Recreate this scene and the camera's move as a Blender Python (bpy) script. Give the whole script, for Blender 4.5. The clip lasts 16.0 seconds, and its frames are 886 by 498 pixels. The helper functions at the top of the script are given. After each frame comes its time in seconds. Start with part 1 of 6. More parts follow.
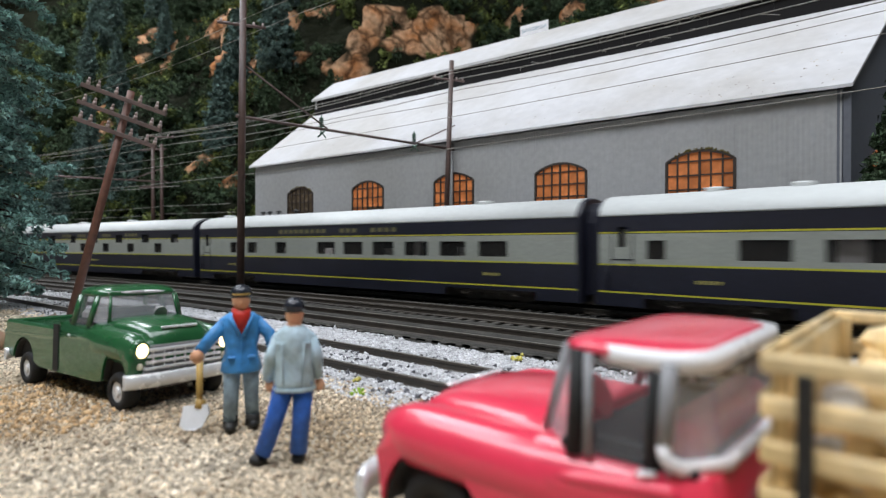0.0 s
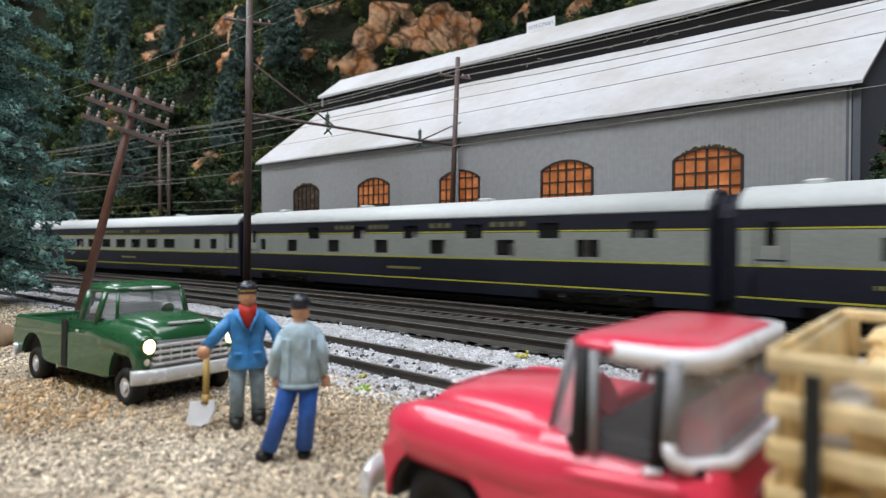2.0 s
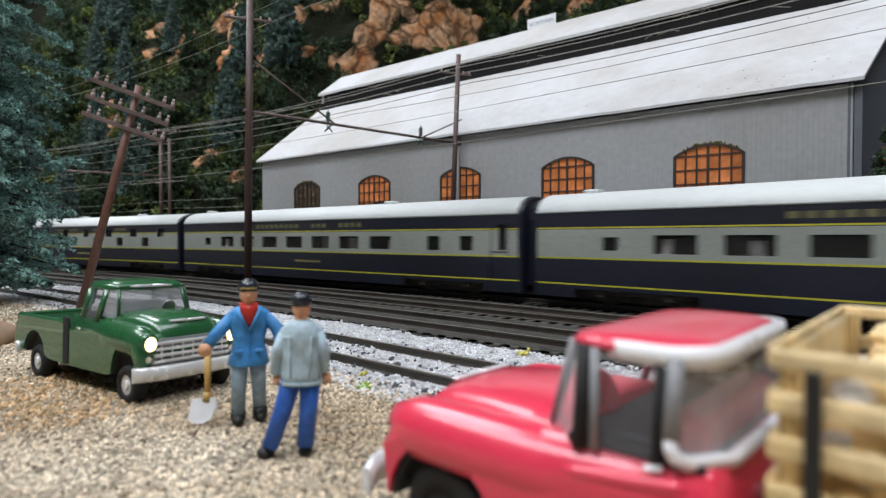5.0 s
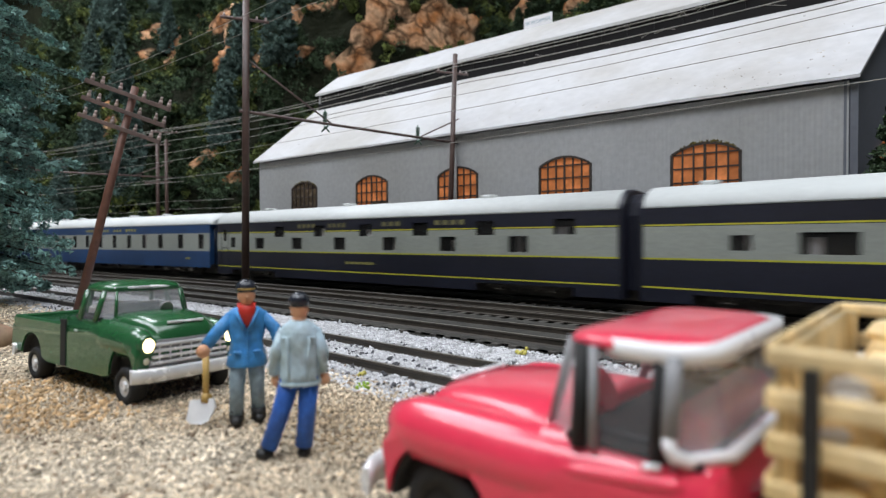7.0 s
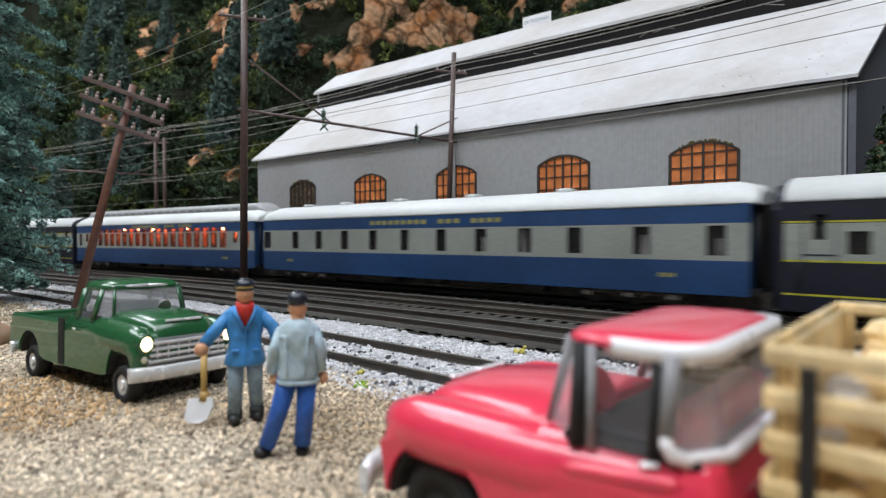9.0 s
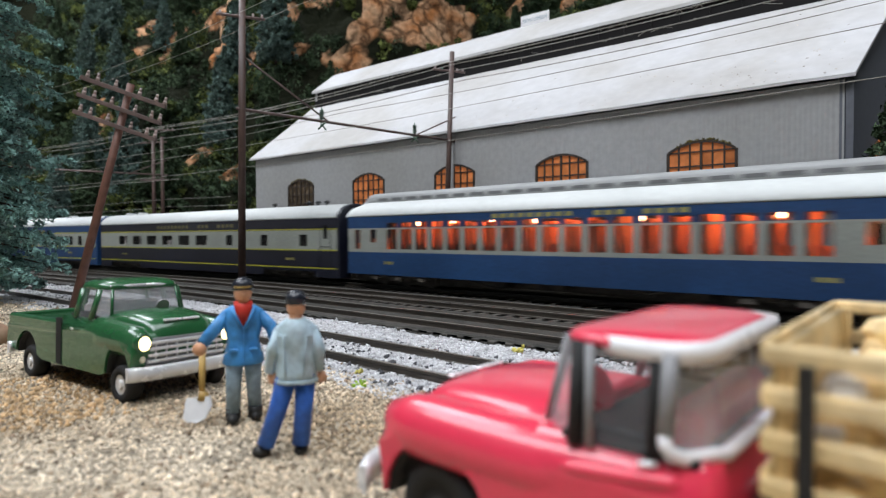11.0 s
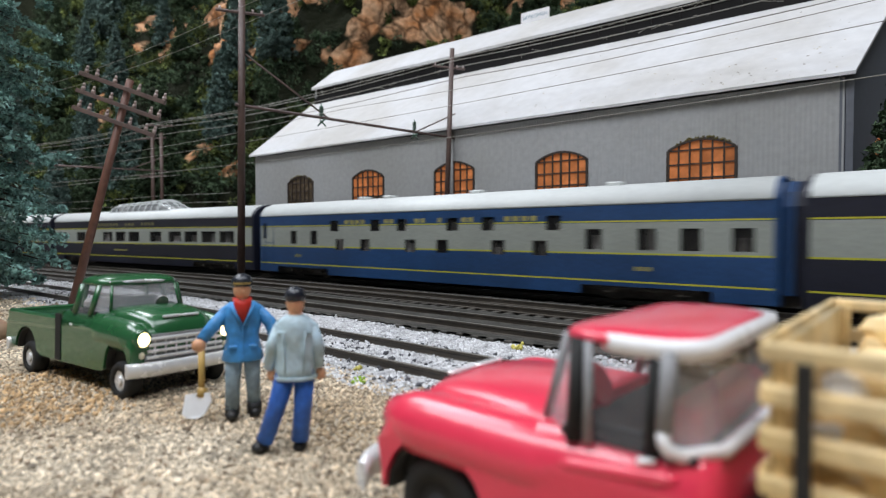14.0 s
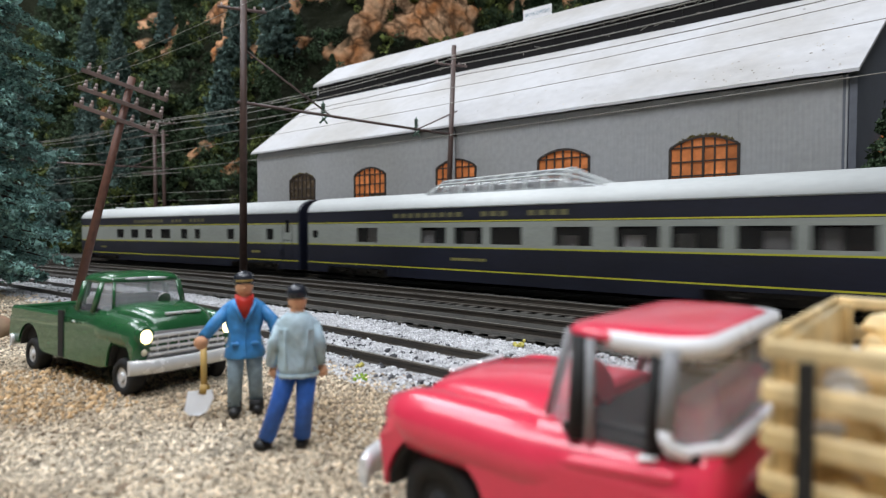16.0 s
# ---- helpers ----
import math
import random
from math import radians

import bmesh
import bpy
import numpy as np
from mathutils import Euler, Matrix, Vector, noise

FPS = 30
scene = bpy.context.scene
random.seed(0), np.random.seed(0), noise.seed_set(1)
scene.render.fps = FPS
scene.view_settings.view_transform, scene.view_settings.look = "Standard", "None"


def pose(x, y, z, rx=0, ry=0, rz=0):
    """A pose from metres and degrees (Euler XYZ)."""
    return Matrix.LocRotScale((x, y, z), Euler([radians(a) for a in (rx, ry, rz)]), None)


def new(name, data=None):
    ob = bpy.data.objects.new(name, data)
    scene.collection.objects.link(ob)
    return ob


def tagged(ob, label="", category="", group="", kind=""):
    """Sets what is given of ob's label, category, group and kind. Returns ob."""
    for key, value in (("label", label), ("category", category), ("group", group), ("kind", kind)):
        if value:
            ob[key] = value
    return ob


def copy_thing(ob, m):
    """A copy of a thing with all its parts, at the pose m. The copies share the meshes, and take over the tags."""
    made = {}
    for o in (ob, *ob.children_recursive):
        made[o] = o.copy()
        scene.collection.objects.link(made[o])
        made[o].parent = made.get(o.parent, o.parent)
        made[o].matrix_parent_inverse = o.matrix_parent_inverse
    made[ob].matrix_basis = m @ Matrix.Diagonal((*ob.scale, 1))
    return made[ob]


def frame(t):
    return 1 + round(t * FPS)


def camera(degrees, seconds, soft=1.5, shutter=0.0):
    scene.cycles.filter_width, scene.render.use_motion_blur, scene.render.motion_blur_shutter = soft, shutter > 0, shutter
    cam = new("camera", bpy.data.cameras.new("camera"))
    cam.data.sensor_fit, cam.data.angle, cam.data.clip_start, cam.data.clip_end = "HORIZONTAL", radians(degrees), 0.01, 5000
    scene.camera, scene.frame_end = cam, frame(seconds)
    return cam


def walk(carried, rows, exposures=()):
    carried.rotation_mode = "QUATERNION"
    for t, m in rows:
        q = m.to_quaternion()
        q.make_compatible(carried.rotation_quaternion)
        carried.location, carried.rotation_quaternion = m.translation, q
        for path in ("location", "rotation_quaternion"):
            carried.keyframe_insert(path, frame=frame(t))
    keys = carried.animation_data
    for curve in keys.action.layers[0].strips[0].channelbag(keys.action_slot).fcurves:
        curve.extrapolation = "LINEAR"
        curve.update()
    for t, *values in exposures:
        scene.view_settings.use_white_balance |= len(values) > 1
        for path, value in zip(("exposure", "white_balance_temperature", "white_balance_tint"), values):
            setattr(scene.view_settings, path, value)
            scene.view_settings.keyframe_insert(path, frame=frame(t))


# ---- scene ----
# A model railway, 1:87. Shapes are written in millimetres and scaled to metres when they become meshes.
MM = 0.001
EYE = 0.027
cam = camera(75.97, 16.0, soft=1.2, shutter=0.5)
cam.data.dof.use_dof = True
cam.data.dof.focus_distance = 0.18
cam.data.dof.aperture_fstop = 31.0
# seconds, heading, pitch, roll
TURNS = [(0, 41.884, -0.439, 0.017), (0.5, 41.883, -0.534, 0.03), (1, 41.965, -0.659, 0.125), (1.5, 42.298, -0.719, 0.259),
         (2, 42.453, -0.733, 0.165), (2.5, 42.544, -0.776, -0.062), (3, 42.555, -0.784, -0.196), (3.5, 42.606, -0.883, 0.031),
         (4, 42.601, -0.932, 0.078), (6.5, 42.335, -1.05, 0.009), (7, 42.318, -1.036, -0.229), (7.5, 42.243, -1.111, -0.297),
         (8, 42.215, -1.133, -0.228), (8.5, 42.187, -1.113, -0.306), (9, 42.162, -1.158, -0.142), (11.5, 41.946, -1.267, -0.189),
         (12, 41.912, -1.309, 0.069), (12.5, 41.926, -1.38, -0.04), (13, 41.915, -1.415, 0.059), (13.5, 41.923, -1.463, -0.039),
         (14, 41.939, -1.549, -0.051), (14.5, 41.995, -1.631, -0.014), (15, 41.99, -1.714, -0.047), (15.5, 42.09, -1.765, 0.09),
         (16, 42.12, -1.805, -0.004)]
walk(cam, [(t, pose(0, 0, EYE, 90 + p, 0, h) @ pose(0, 0, 0, 0, 0, r)) for t, h, p, r in TURNS])
scene.view_settings.exposure = 0.04

# ---- light: ceiling lamps over the layout, in a closed room ----
world = bpy.data.worlds.new("room_air")
scene.world = world
world.use_nodes = True
world.node_tree.nodes["Background"].inputs[0].default_value = (0.9, 0.95, 1.0, 1)
world.node_tree.nodes["Background"].inputs[1].default_value = 0.05


def ceiling_lamp(x, y, z, sx, sy, watts, colour):
    d = bpy.data.lights.new("ceiling_lamp", "AREA")
    d.shape, d.size, d.size_y, d.energy, d.color = "RECTANGLE", sx, sy, watts, colour
    ob = new("ceiling_lamp", d)
    ob.matrix_world = pose(x, y, z)
    return ob


ceiling_lamp(-0.32, -0.45, 1.15, 1.7, 0.4, 20.5, (0.88, 0.925, 1.0))
ceiling_lamp(0.25, 0.20, 1.20, 0.5, 1.0, 8, (0.88, 0.925, 1.0))
ceiling_lamp(-1.25, 0.15, 1.20, 0.9, 0.4, 14, (0.88, 0.925, 1.0))


# ---- materials ----
def material(name, colour, rough=0.6, metal=0.0, vary=0.25, grain=400.0, blotch=40.0, bump=0.0, bump_d=0.0004, emit=None, strength=0.0,
             tint=None, island=0.0, per_object=0.0, spec=0.5, alpha=1.0, coat=0.0, transmission=0.0, cracks=0.0):
    """A surface with variation at two scales; tint is a second colour for the blotches."""
    m = bpy.data.materials.new(name)
    m.use_nodes = True
    nt = m.node_tree
    nodes, links = nt.nodes, nt.links
    b = nodes["Principled BSDF"]
    b.inputs["Roughness"].default_value, b.inputs["Metallic"].default_value = rough, metal
    b.inputs["Specular IOR Level"].default_value = spec
    b.inputs["Alpha"].default_value = alpha
    b.inputs["Coat Weight"].default_value = coat
    b.inputs["Transmission Weight"].default_value = transmission
    tc = nodes.new("ShaderNodeTexCoord")
    fine, broad = nodes.new("ShaderNodeTexNoise"), nodes.new("ShaderNodeTexNoise")
    fine.inputs["Scale"].default_value, broad.inputs["Scale"].default_value = grain, blotch
    fine.inputs["Detail"].default_value, broad.inputs["Detail"].default_value = 4, 3
    links.new(tc.outputs["Object"], fine.inputs["Vector"])
    links.new(tc.outputs["Object"], broad.inputs["Vector"])
    c = Vector(colour)
    mix = nodes.new("ShaderNodeMix")
    mix.data_type = "RGBA"
    second = Vector(tint) if tint else c * (1 - vary)
    mix.inputs[6].default_value = (*c, 1)
    mix.inputs[7].default_value = (*second, 1)
    ramp = nodes.new("ShaderNodeMapRange")
    ramp.inputs["From Min"].default_value, ramp.inputs["From Max"].default_value = 0.38, 0.66
    links.new(broad.outputs["Fac"], ramp.inputs["Value"])
    links.new(ramp.outputs[0], mix.inputs[0])
    hsv = nodes.new("ShaderNodeHueSaturation")
    links.new(mix.outputs[2], hsv.inputs["Color"])
    value = nodes.new("ShaderNodeMapRange")
    value.inputs["From Min"].default_value, value.inputs["From Max"].default_value = 0.3, 0.7
    value.inputs["To Min"].default_value, value.inputs["To Max"].default_value = 1 - vary * 0.7, 1 + vary * 0.7
    links.new(fine.outputs["Fac"], value.inputs["Value"])
    last = value.outputs[0]
    for amount, kind, socket in ((island, "ShaderNodeNewGeometry", "Random Per Island"), (per_object, "ShaderNodeObjectInfo", "Random")):
        if amount:
            src, span, mul = nodes.new(kind), nodes.new("ShaderNodeMapRange"), nodes.new("ShaderNodeMath")
            span.inputs["To Min"].default_value, span.inputs["To Max"].default_value = 1 - amount, 1 + amount
            links.new(src.outputs[socket], span.inputs["Value"])
            mul.operation = "MULTIPLY"
            links.new(last, mul.inputs[0])
            links.new(span.outputs[0], mul.inputs[1])
            last = mul.outputs[0]
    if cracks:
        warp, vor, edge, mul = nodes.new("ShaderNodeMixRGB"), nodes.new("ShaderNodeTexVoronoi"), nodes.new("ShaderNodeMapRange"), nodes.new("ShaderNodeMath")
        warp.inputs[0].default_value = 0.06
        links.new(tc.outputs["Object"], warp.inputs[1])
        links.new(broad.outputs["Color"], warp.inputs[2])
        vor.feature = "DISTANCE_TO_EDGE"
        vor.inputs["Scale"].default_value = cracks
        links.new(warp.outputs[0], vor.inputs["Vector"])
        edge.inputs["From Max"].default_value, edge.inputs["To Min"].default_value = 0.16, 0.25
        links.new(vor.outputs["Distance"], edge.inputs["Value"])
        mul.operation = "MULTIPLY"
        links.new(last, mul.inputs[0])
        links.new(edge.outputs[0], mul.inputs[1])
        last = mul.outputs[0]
    links.new(last, hsv.inputs["Value"])
    links.new(hsv.outputs[0], b.inputs["Base Color"])
    rr = nodes.new("ShaderNodeMapRange")
    rr.inputs["To Min"].default_value, rr.inputs["To Max"].default_value = max(0.02, rough - 0.1), min(1, rough + 0.12)
    links.new(fine.outputs["Fac"], rr.inputs["Value"])
    links.new(rr.outputs[0], b.inputs["Roughness"])
    if bump:
        bp = nodes.new("ShaderNodeBump")
        bp.inputs["Strength"].default_value, bp.inputs["Distance"].default_value = bump, bump_d
        links.new(fine.outputs["Fac"], bp.inputs["Height"])
        links.new(bp.outputs[0], b.inputs["Normal"])
    if emit:
        b.inputs["Emission Color"].default_value = (*emit, 1)
        b.inputs["Emission Strength"].default_value = strength
    return m


NAVY = material("navy_paint", (0.013, 0.0145, 0.027), 0.40, vary=0.35, grain=900, blotch=30)
BLUE = material("blue_paint", (0.017, 0.062, 0.170), 0.40, vary=0.3, grain=900, blotch=30)
CAR_GREY = material("grey_paint", (0.315, 0.335, 0.30), 0.45, vary=0.16, grain=900, blotch=30)
CAR_ROOF = material("white_roof_paint", (0.62, 0.645, 0.635), 0.55, vary=0.08, grain=500, blotch=25)
YELLOW = material("yellow_stripe", (0.50, 0.48, 0.035), 0.5, vary=0.15)
LETTER = material("gold_letter", (0.17, 0.155, 0.07), 0.5, vary=0.2)
GOLD = material("yellow_letter", (0.36, 0.32, 0.09), 0.5, vary=0.2)
BLACK = material("black_plastic", (0.012, 0.012, 0.012), 0.55, vary=0.2)
BOGIE = material("bogie_black", (0.075, 0.067, 0.058), 0.6, vary=0.5, bump=0.3, tint=(0.13, 0.11, 0.09), grain=700, blotch=120)
DARK = material("dark_interior", (0.055, 0.053, 0.052), 0.8)
SEAT = material("seat_plastic", (0.60, 0.57, 0.56), 0.7, vary=0.3, island=0.6)
# The lit coach's orange lamplight is put into this interior colour.
WARM_SEAT = material("warm_seat", (0.62, 0.30, 0.18), 0.7, vary=0.3, island=0.4)
# For added glowing panels that brighten the coach besides its bulbs.
WARM_GLOW = material("warm_fill_panel", (0.9, 0.5, 0.3), 0.6, emit=(1.0, 0.27, 0.09), strength=12)
BULB = material("warm_bulb", (0.9, 0.6, 0.4), 0.4, emit=(1.0, 0.45, 0.22), strength=22)
PANE = material("window_glass", (0.05, 0.048, 0.046), 0.08, vary=0.3, alpha=0.22, spec=0.6)

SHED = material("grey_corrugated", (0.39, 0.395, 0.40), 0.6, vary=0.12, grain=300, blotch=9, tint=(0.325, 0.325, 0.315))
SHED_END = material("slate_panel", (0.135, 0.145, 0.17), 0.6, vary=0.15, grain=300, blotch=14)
SHED_ROOF = material("white_sheet_roof", (0.55, 0.55, 0.56), 0.65, vary=0.08, grain=160, blotch=16, tint=(0.46, 0.445, 0.425), bump=0.25)
STAIN = material("rust_stain", (0.46, 0.42, 0.36), 0.8, vary=0.3, island=0.5)
# Dark glass and the shadow under the eave, together in one near-black colour.
CLERE = material("charcoal_with_eave_shade", (0.010, 0.009, 0.009), 0.7, spec=0.2, vary=0.2)
SHED_FRAME = material("dark_window_bars", (0.045, 0.030, 0.022), 0.6, vary=0.2)
# The panes glow faintly themselves in place of light inside the shed.
AMBER = material("amber_lit_pane", (0.62, 0.21, 0.07), 0.22, vary=0.3, grain=220, blotch=90, emit=(1.0, 0.30, 0.09), strength=0.09, per_object=0.35)
# Unlit version of the panes, the missing inside light put into the colour.
DIM_PANE = material("unlit_brown_pane", (0.13, 0.095, 0.06), 0.25, vary=0.35, grain=220, blotch=90, per_object=0.4)
DOME_PANE = material("dome_pane", (0.24, 0.26, 0.27), 0.12, vary=0.1, alpha=0.5, spec=0.8)
MOSS = material("dry_moss", (0.16, 0.13, 0.03), 0.9, vary=0.4, island=0.4)

POLE = material("brown_plastic_pole", (0.085, 0.048, 0.038), 0.5, vary=0.25, grain=500)
ORANGE_POLE = material("red_brown_pole", (0.17, 0.075, 0.050), 0.55, vary=0.25, grain=500)
ARM = material("grey_brown_arm", (0.14, 0.095, 0.085), 0.55, vary=0.25)
INSUL = material("insulator", (0.38, 0.30, 0.28), 0.35, vary=0.2)
GREEN_INSUL = material("green_insulator", (0.075, 0.15, 0.105), 0.3, vary=0.2)
WIRE = material("wire", (0.30, 0.285, 0.25), 0.5)
RAIL = material("rail_side", (0.055, 0.045, 0.035), 0.5, vary=0.3)
RAIL_TOP = material("rail_head", (0.24, 0.22, 0.19), 0.4, metal=0.5, vary=0.2)
TIE = material("wooden_tie", (0.066, 0.060, 0.050), 0.8, vary=0.35, per_object=0.4, bump=0.4)
TIE_STUFF = material("wooden_tie_row", (0.046, 0.041, 0.035), 0.8, vary=0.35, island=0.4)
BALLAST = material("grey_ballast", (0.60, 0.60, 0.615), 0.85, vary=0.3, island=0.24, grain=2500, blotch=300)
# Soot plus the train's shadow, both put into this near-black colour.
BALLAST_DARK = material("shaded_sooty_ballast", (0.024, 0.022, 0.019), 0.9, vary=0.35, island=0.45, grain=2500, blotch=200)
BALLAST_BED = material("ballast_bed", (0.62, 0.62, 0.625), 0.9, vary=0.5, grain=1600, blotch=300, bump=0.9)
DARK_BED = material("sooty_bed", (0.046, 0.043, 0.036), 0.9, vary=0.5, grain=1600, blotch=200, bump=0.9)
GRAVEL = material("tan_gravel", (0.66, 0.57, 0.44), 0.85, vary=0.3, island=0.68, grain=1500, blotch=34, tint=(0.40, 0.30, 0.19))
GRAVEL_BED = material("tan_soil", (0.50, 0.42, 0.31), 0.95, vary=0.5, grain=900, blotch=60, bump=0.8)
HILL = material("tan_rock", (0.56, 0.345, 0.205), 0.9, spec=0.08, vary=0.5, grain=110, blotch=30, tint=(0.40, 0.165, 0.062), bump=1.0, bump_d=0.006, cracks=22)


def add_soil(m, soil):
    """Soil over the rock, darkened for shade between foliage, wherever the surface attribute 'rock' is low."""
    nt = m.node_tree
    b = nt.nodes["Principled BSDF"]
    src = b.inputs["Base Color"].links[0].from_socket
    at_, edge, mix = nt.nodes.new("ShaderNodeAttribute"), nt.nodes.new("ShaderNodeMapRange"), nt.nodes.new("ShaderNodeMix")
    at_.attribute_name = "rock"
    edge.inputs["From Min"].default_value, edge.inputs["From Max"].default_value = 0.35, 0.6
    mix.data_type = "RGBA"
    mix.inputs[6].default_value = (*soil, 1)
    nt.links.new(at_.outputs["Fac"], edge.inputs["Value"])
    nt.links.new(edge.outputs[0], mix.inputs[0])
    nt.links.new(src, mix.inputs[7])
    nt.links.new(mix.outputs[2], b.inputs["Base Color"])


# Soil colour taken near black to carry the shade in the foliage gaps.
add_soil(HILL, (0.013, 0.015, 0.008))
# The dark tint stands in for shade among lit clump tops.
SHRUB = material("green_foam", (0.150, 0.180, 0.055), 0.9, spec=0.1, vary=0.4, island=0.5, grain=120, blotch=22, tint=(0.030, 0.044, 0.016))
BLUE_PINE = material("bluish_pine", (0.115, 0.175, 0.155), 0.9, spec=0.1, vary=0.4, island=0.5, grain=500, blotch=30)
# Tinted nearly black in blotches too, imitating shaded hollows in the foliage.
PINE = material("dark_pine", (0.070, 0.105, 0.058), 0.9, spec=0.1, vary=0.4, island=0.5, grain=120, blotch=24, tint=(0.014, 0.024, 0.013))
SPRUCE = material("blue_green_spruce", (0.27, 0.455, 0.415), 0.9, spec=0.1, vary=0.35, island=0.6, grain=900, blotch=60)
BARK = material("bark", (0.05, 0.035, 0.025), 0.9, vary=0.4, bump=0.5)
ROOM_WALL = material("room_wall", (0.30, 0.33, 0.36), 0.9, vary=0.05, grain=20, blotch=2)
ROOM_CEIL = material("room_ceiling", (0.7, 0.7, 0.68), 0.9, vary=0.04, grain=20, blotch=2)


# ---- building helpers ----
def part(name, bm, mats, parent=None, label="", smooth=False, m=None):
    """Link a bmesh drawn in millimetres as one mesh object."""
    bmesh.ops.scale(bm, vec=(MM, MM, MM), verts=bm.verts)
    me = bpy.data.meshes.new(name)
    bm.to_mesh(me)
    bm.free()
    return part_of(name, me, mats, parent, label, smooth, m)


def part_of(name, me, mats, parent=None, label="", smooth=False, m=None):
    for x in (mats if isinstance(mats, (list, tuple)) else [mats]):
        if me.materials.find(x.name) < 0:
            me.materials.append(x)
    if smooth:
        for p in me.polygons:
            p.use_smooth = True
    ob = new(name, me)
    ob.parent = parent
    if m is not None:
        ob.matrix_basis = m
    if label:
        tagged(ob, label)
    return ob


def raw_mesh(name, verts, faces, scale=MM):
    me = bpy.data.meshes.new(name)
    me.from_pydata([(x * scale, y * scale, z * scale) for x, y, z in verts], [], faces)
    me.update()
    return me


def thing(name, label, category, group="", m=None, kind=""):
    ob = new(name)
    ob.empty_display_size = 0.01
    if m is not None:
        ob.matrix_basis = m
    return tagged(ob, label, category, group, kind)


def at(x, y, z=0, rx=0, ry=0, rz=0):
    return pose(x * MM, y * MM, z * MM, rx, ry, rz)


def box(bm, x0, x1, y0, y1, z0, z1, mat=0, bevel=0.0):
    v = [bm.verts.new(p) for p in ((x0, y0, z0), (x1, y0, z0), (x1, y1, z0), (x0, y1, z0), (x0, y0, z1), (x1, y0, z1), (x1, y1, z1), (x0, y1, z1))]
    fs = [bm.faces.new([v[i] for i in q]) for q in ((0, 3, 2, 1), (4, 5, 6, 7), (0, 1, 5, 4), (1, 2, 6, 5), (2, 3, 7, 6), (3, 0, 4, 7))]
    for f in fs:
        f.material_index = mat
    if bevel:
        bmesh.ops.bevel(bm, geom=list({e for f in fs for e in f.edges}), offset=bevel, segments=1, affect="EDGES")
    return v


def rod(bm, p, q, r0, r1=None, n=8, mat=0, caps=True):
    """A tapered round bar from p to q."""
    p, q = Vector(p), Vector(q)
    r1 = r0 if r1 is None else r1
    rot = (q - p).to_track_quat("Z", "Y")
    rings = []
    for c, r in ((p, r0), (q, r1)):
        rings.append([bm.verts.new(c + rot @ Vector((r * math.cos(a), r * math.sin(a), 0))) for a in [2 * math.pi * i / n for i in range(n)]])
    for i in range(n):
        f = bm.faces.new((rings[0][i], rings[0][(i + 1) % n], rings[1][(i + 1) % n], rings[1][i]))
        f.material_index, f.smooth = mat, True
    if caps:
        bm.faces.new(rings[0][::-1]).material_index = mat
        bm.faces.new(rings[1]).material_index = mat


def loft(bm, rings, mat=0, caps=True, closed=True, smooth=True):
    """Join rings of points of equal count into a skin."""
    rows = [[bm.verts.new(p) for p in r] for r in rings]
    n = len(rows[0])
    for a, b in zip(rows, rows[1:]):
        for i in range(n if closed else n - 1):
            f = bm.faces.new((a[i], a[(i + 1) % n], b[(i + 1) % n], b[i]))
            f.material_index, f.smooth = mat, smooth
    if caps and closed:
        bm.faces.new(rows[0][::-1]).material_index = mat
        bm.faces.new(rows[-1]).material_index = mat
    return rows


def ball(bm, c, r, u=10, v=7, mat=0, squash=(1, 1, 1)):
    c = Vector(c)
    rows = []
    for j in range(1, v):
        b = math.pi * j / v - math.pi / 2
        rows.append([bm.verts.new(c + Vector((r * squash[0] * math.cos(b) * math.cos(2 * math.pi * i / u), r * squash[1] * math.cos(b) * math.sin(2 * math.pi * i / u), r * squash[2] * math.sin(b)))) for i in range(u)])
    lo, hi = bm.verts.new(c - Vector((0, 0, r * squash[2]))), bm.verts.new(c + Vector((0, 0, r * squash[2])))
    for i in range(u):
        j = (i + 1) % u
        fs = [bm.faces.new((lo, rows[0][j], rows[0][i])), bm.faces.new((rows[-1][i], rows[-1][j], hi))]
        fs += [bm.faces.new((a[i], a[j], b[j], b[i])) for a, b in zip(rows, rows[1:])]
        for f in fs:
            f.material_index, f.smooth = mat, True


def grid_wall(bm, xs, zs, y, holes, bands, flip=False):
    """A flat wall in the plane y, cut along xs and zs; cells inside a hole stay open. bands: (upper z, material)."""
    verts = {}

    def vert(i, j):
        if (i, j) not in verts:
            verts[i, j] = bm.verts.new((xs[i], y, zs[j]))
        return verts[i, j]

    for i in range(len(xs) - 1):
        for j in range(len(zs) - 1):
            cx, cz = (xs[i] + xs[i + 1]) / 2, (zs[j] + zs[j + 1]) / 2
            if any(a < cx < b and c < cz < d for a, b, c, d in holes):
                continue
            q = [vert(i, j), vert(i + 1, j), vert(i + 1, j + 1), vert(i, j + 1)]
            f = bm.faces.new(q[::-1] if flip else q)
            f.material_index = next(m for top, m in bands if cz < top)


def cuts(values):
    out = []
    for v in sorted(values):
        if not out or v - out[-1] > 0.02:
            out.append(v)
    return out


# ---- the running line: a wide curve whose centre lies on the near side, straight beyond ----
PSI, KAPPA, LINE_Y = 0.01197, 0.2963, 0.2285


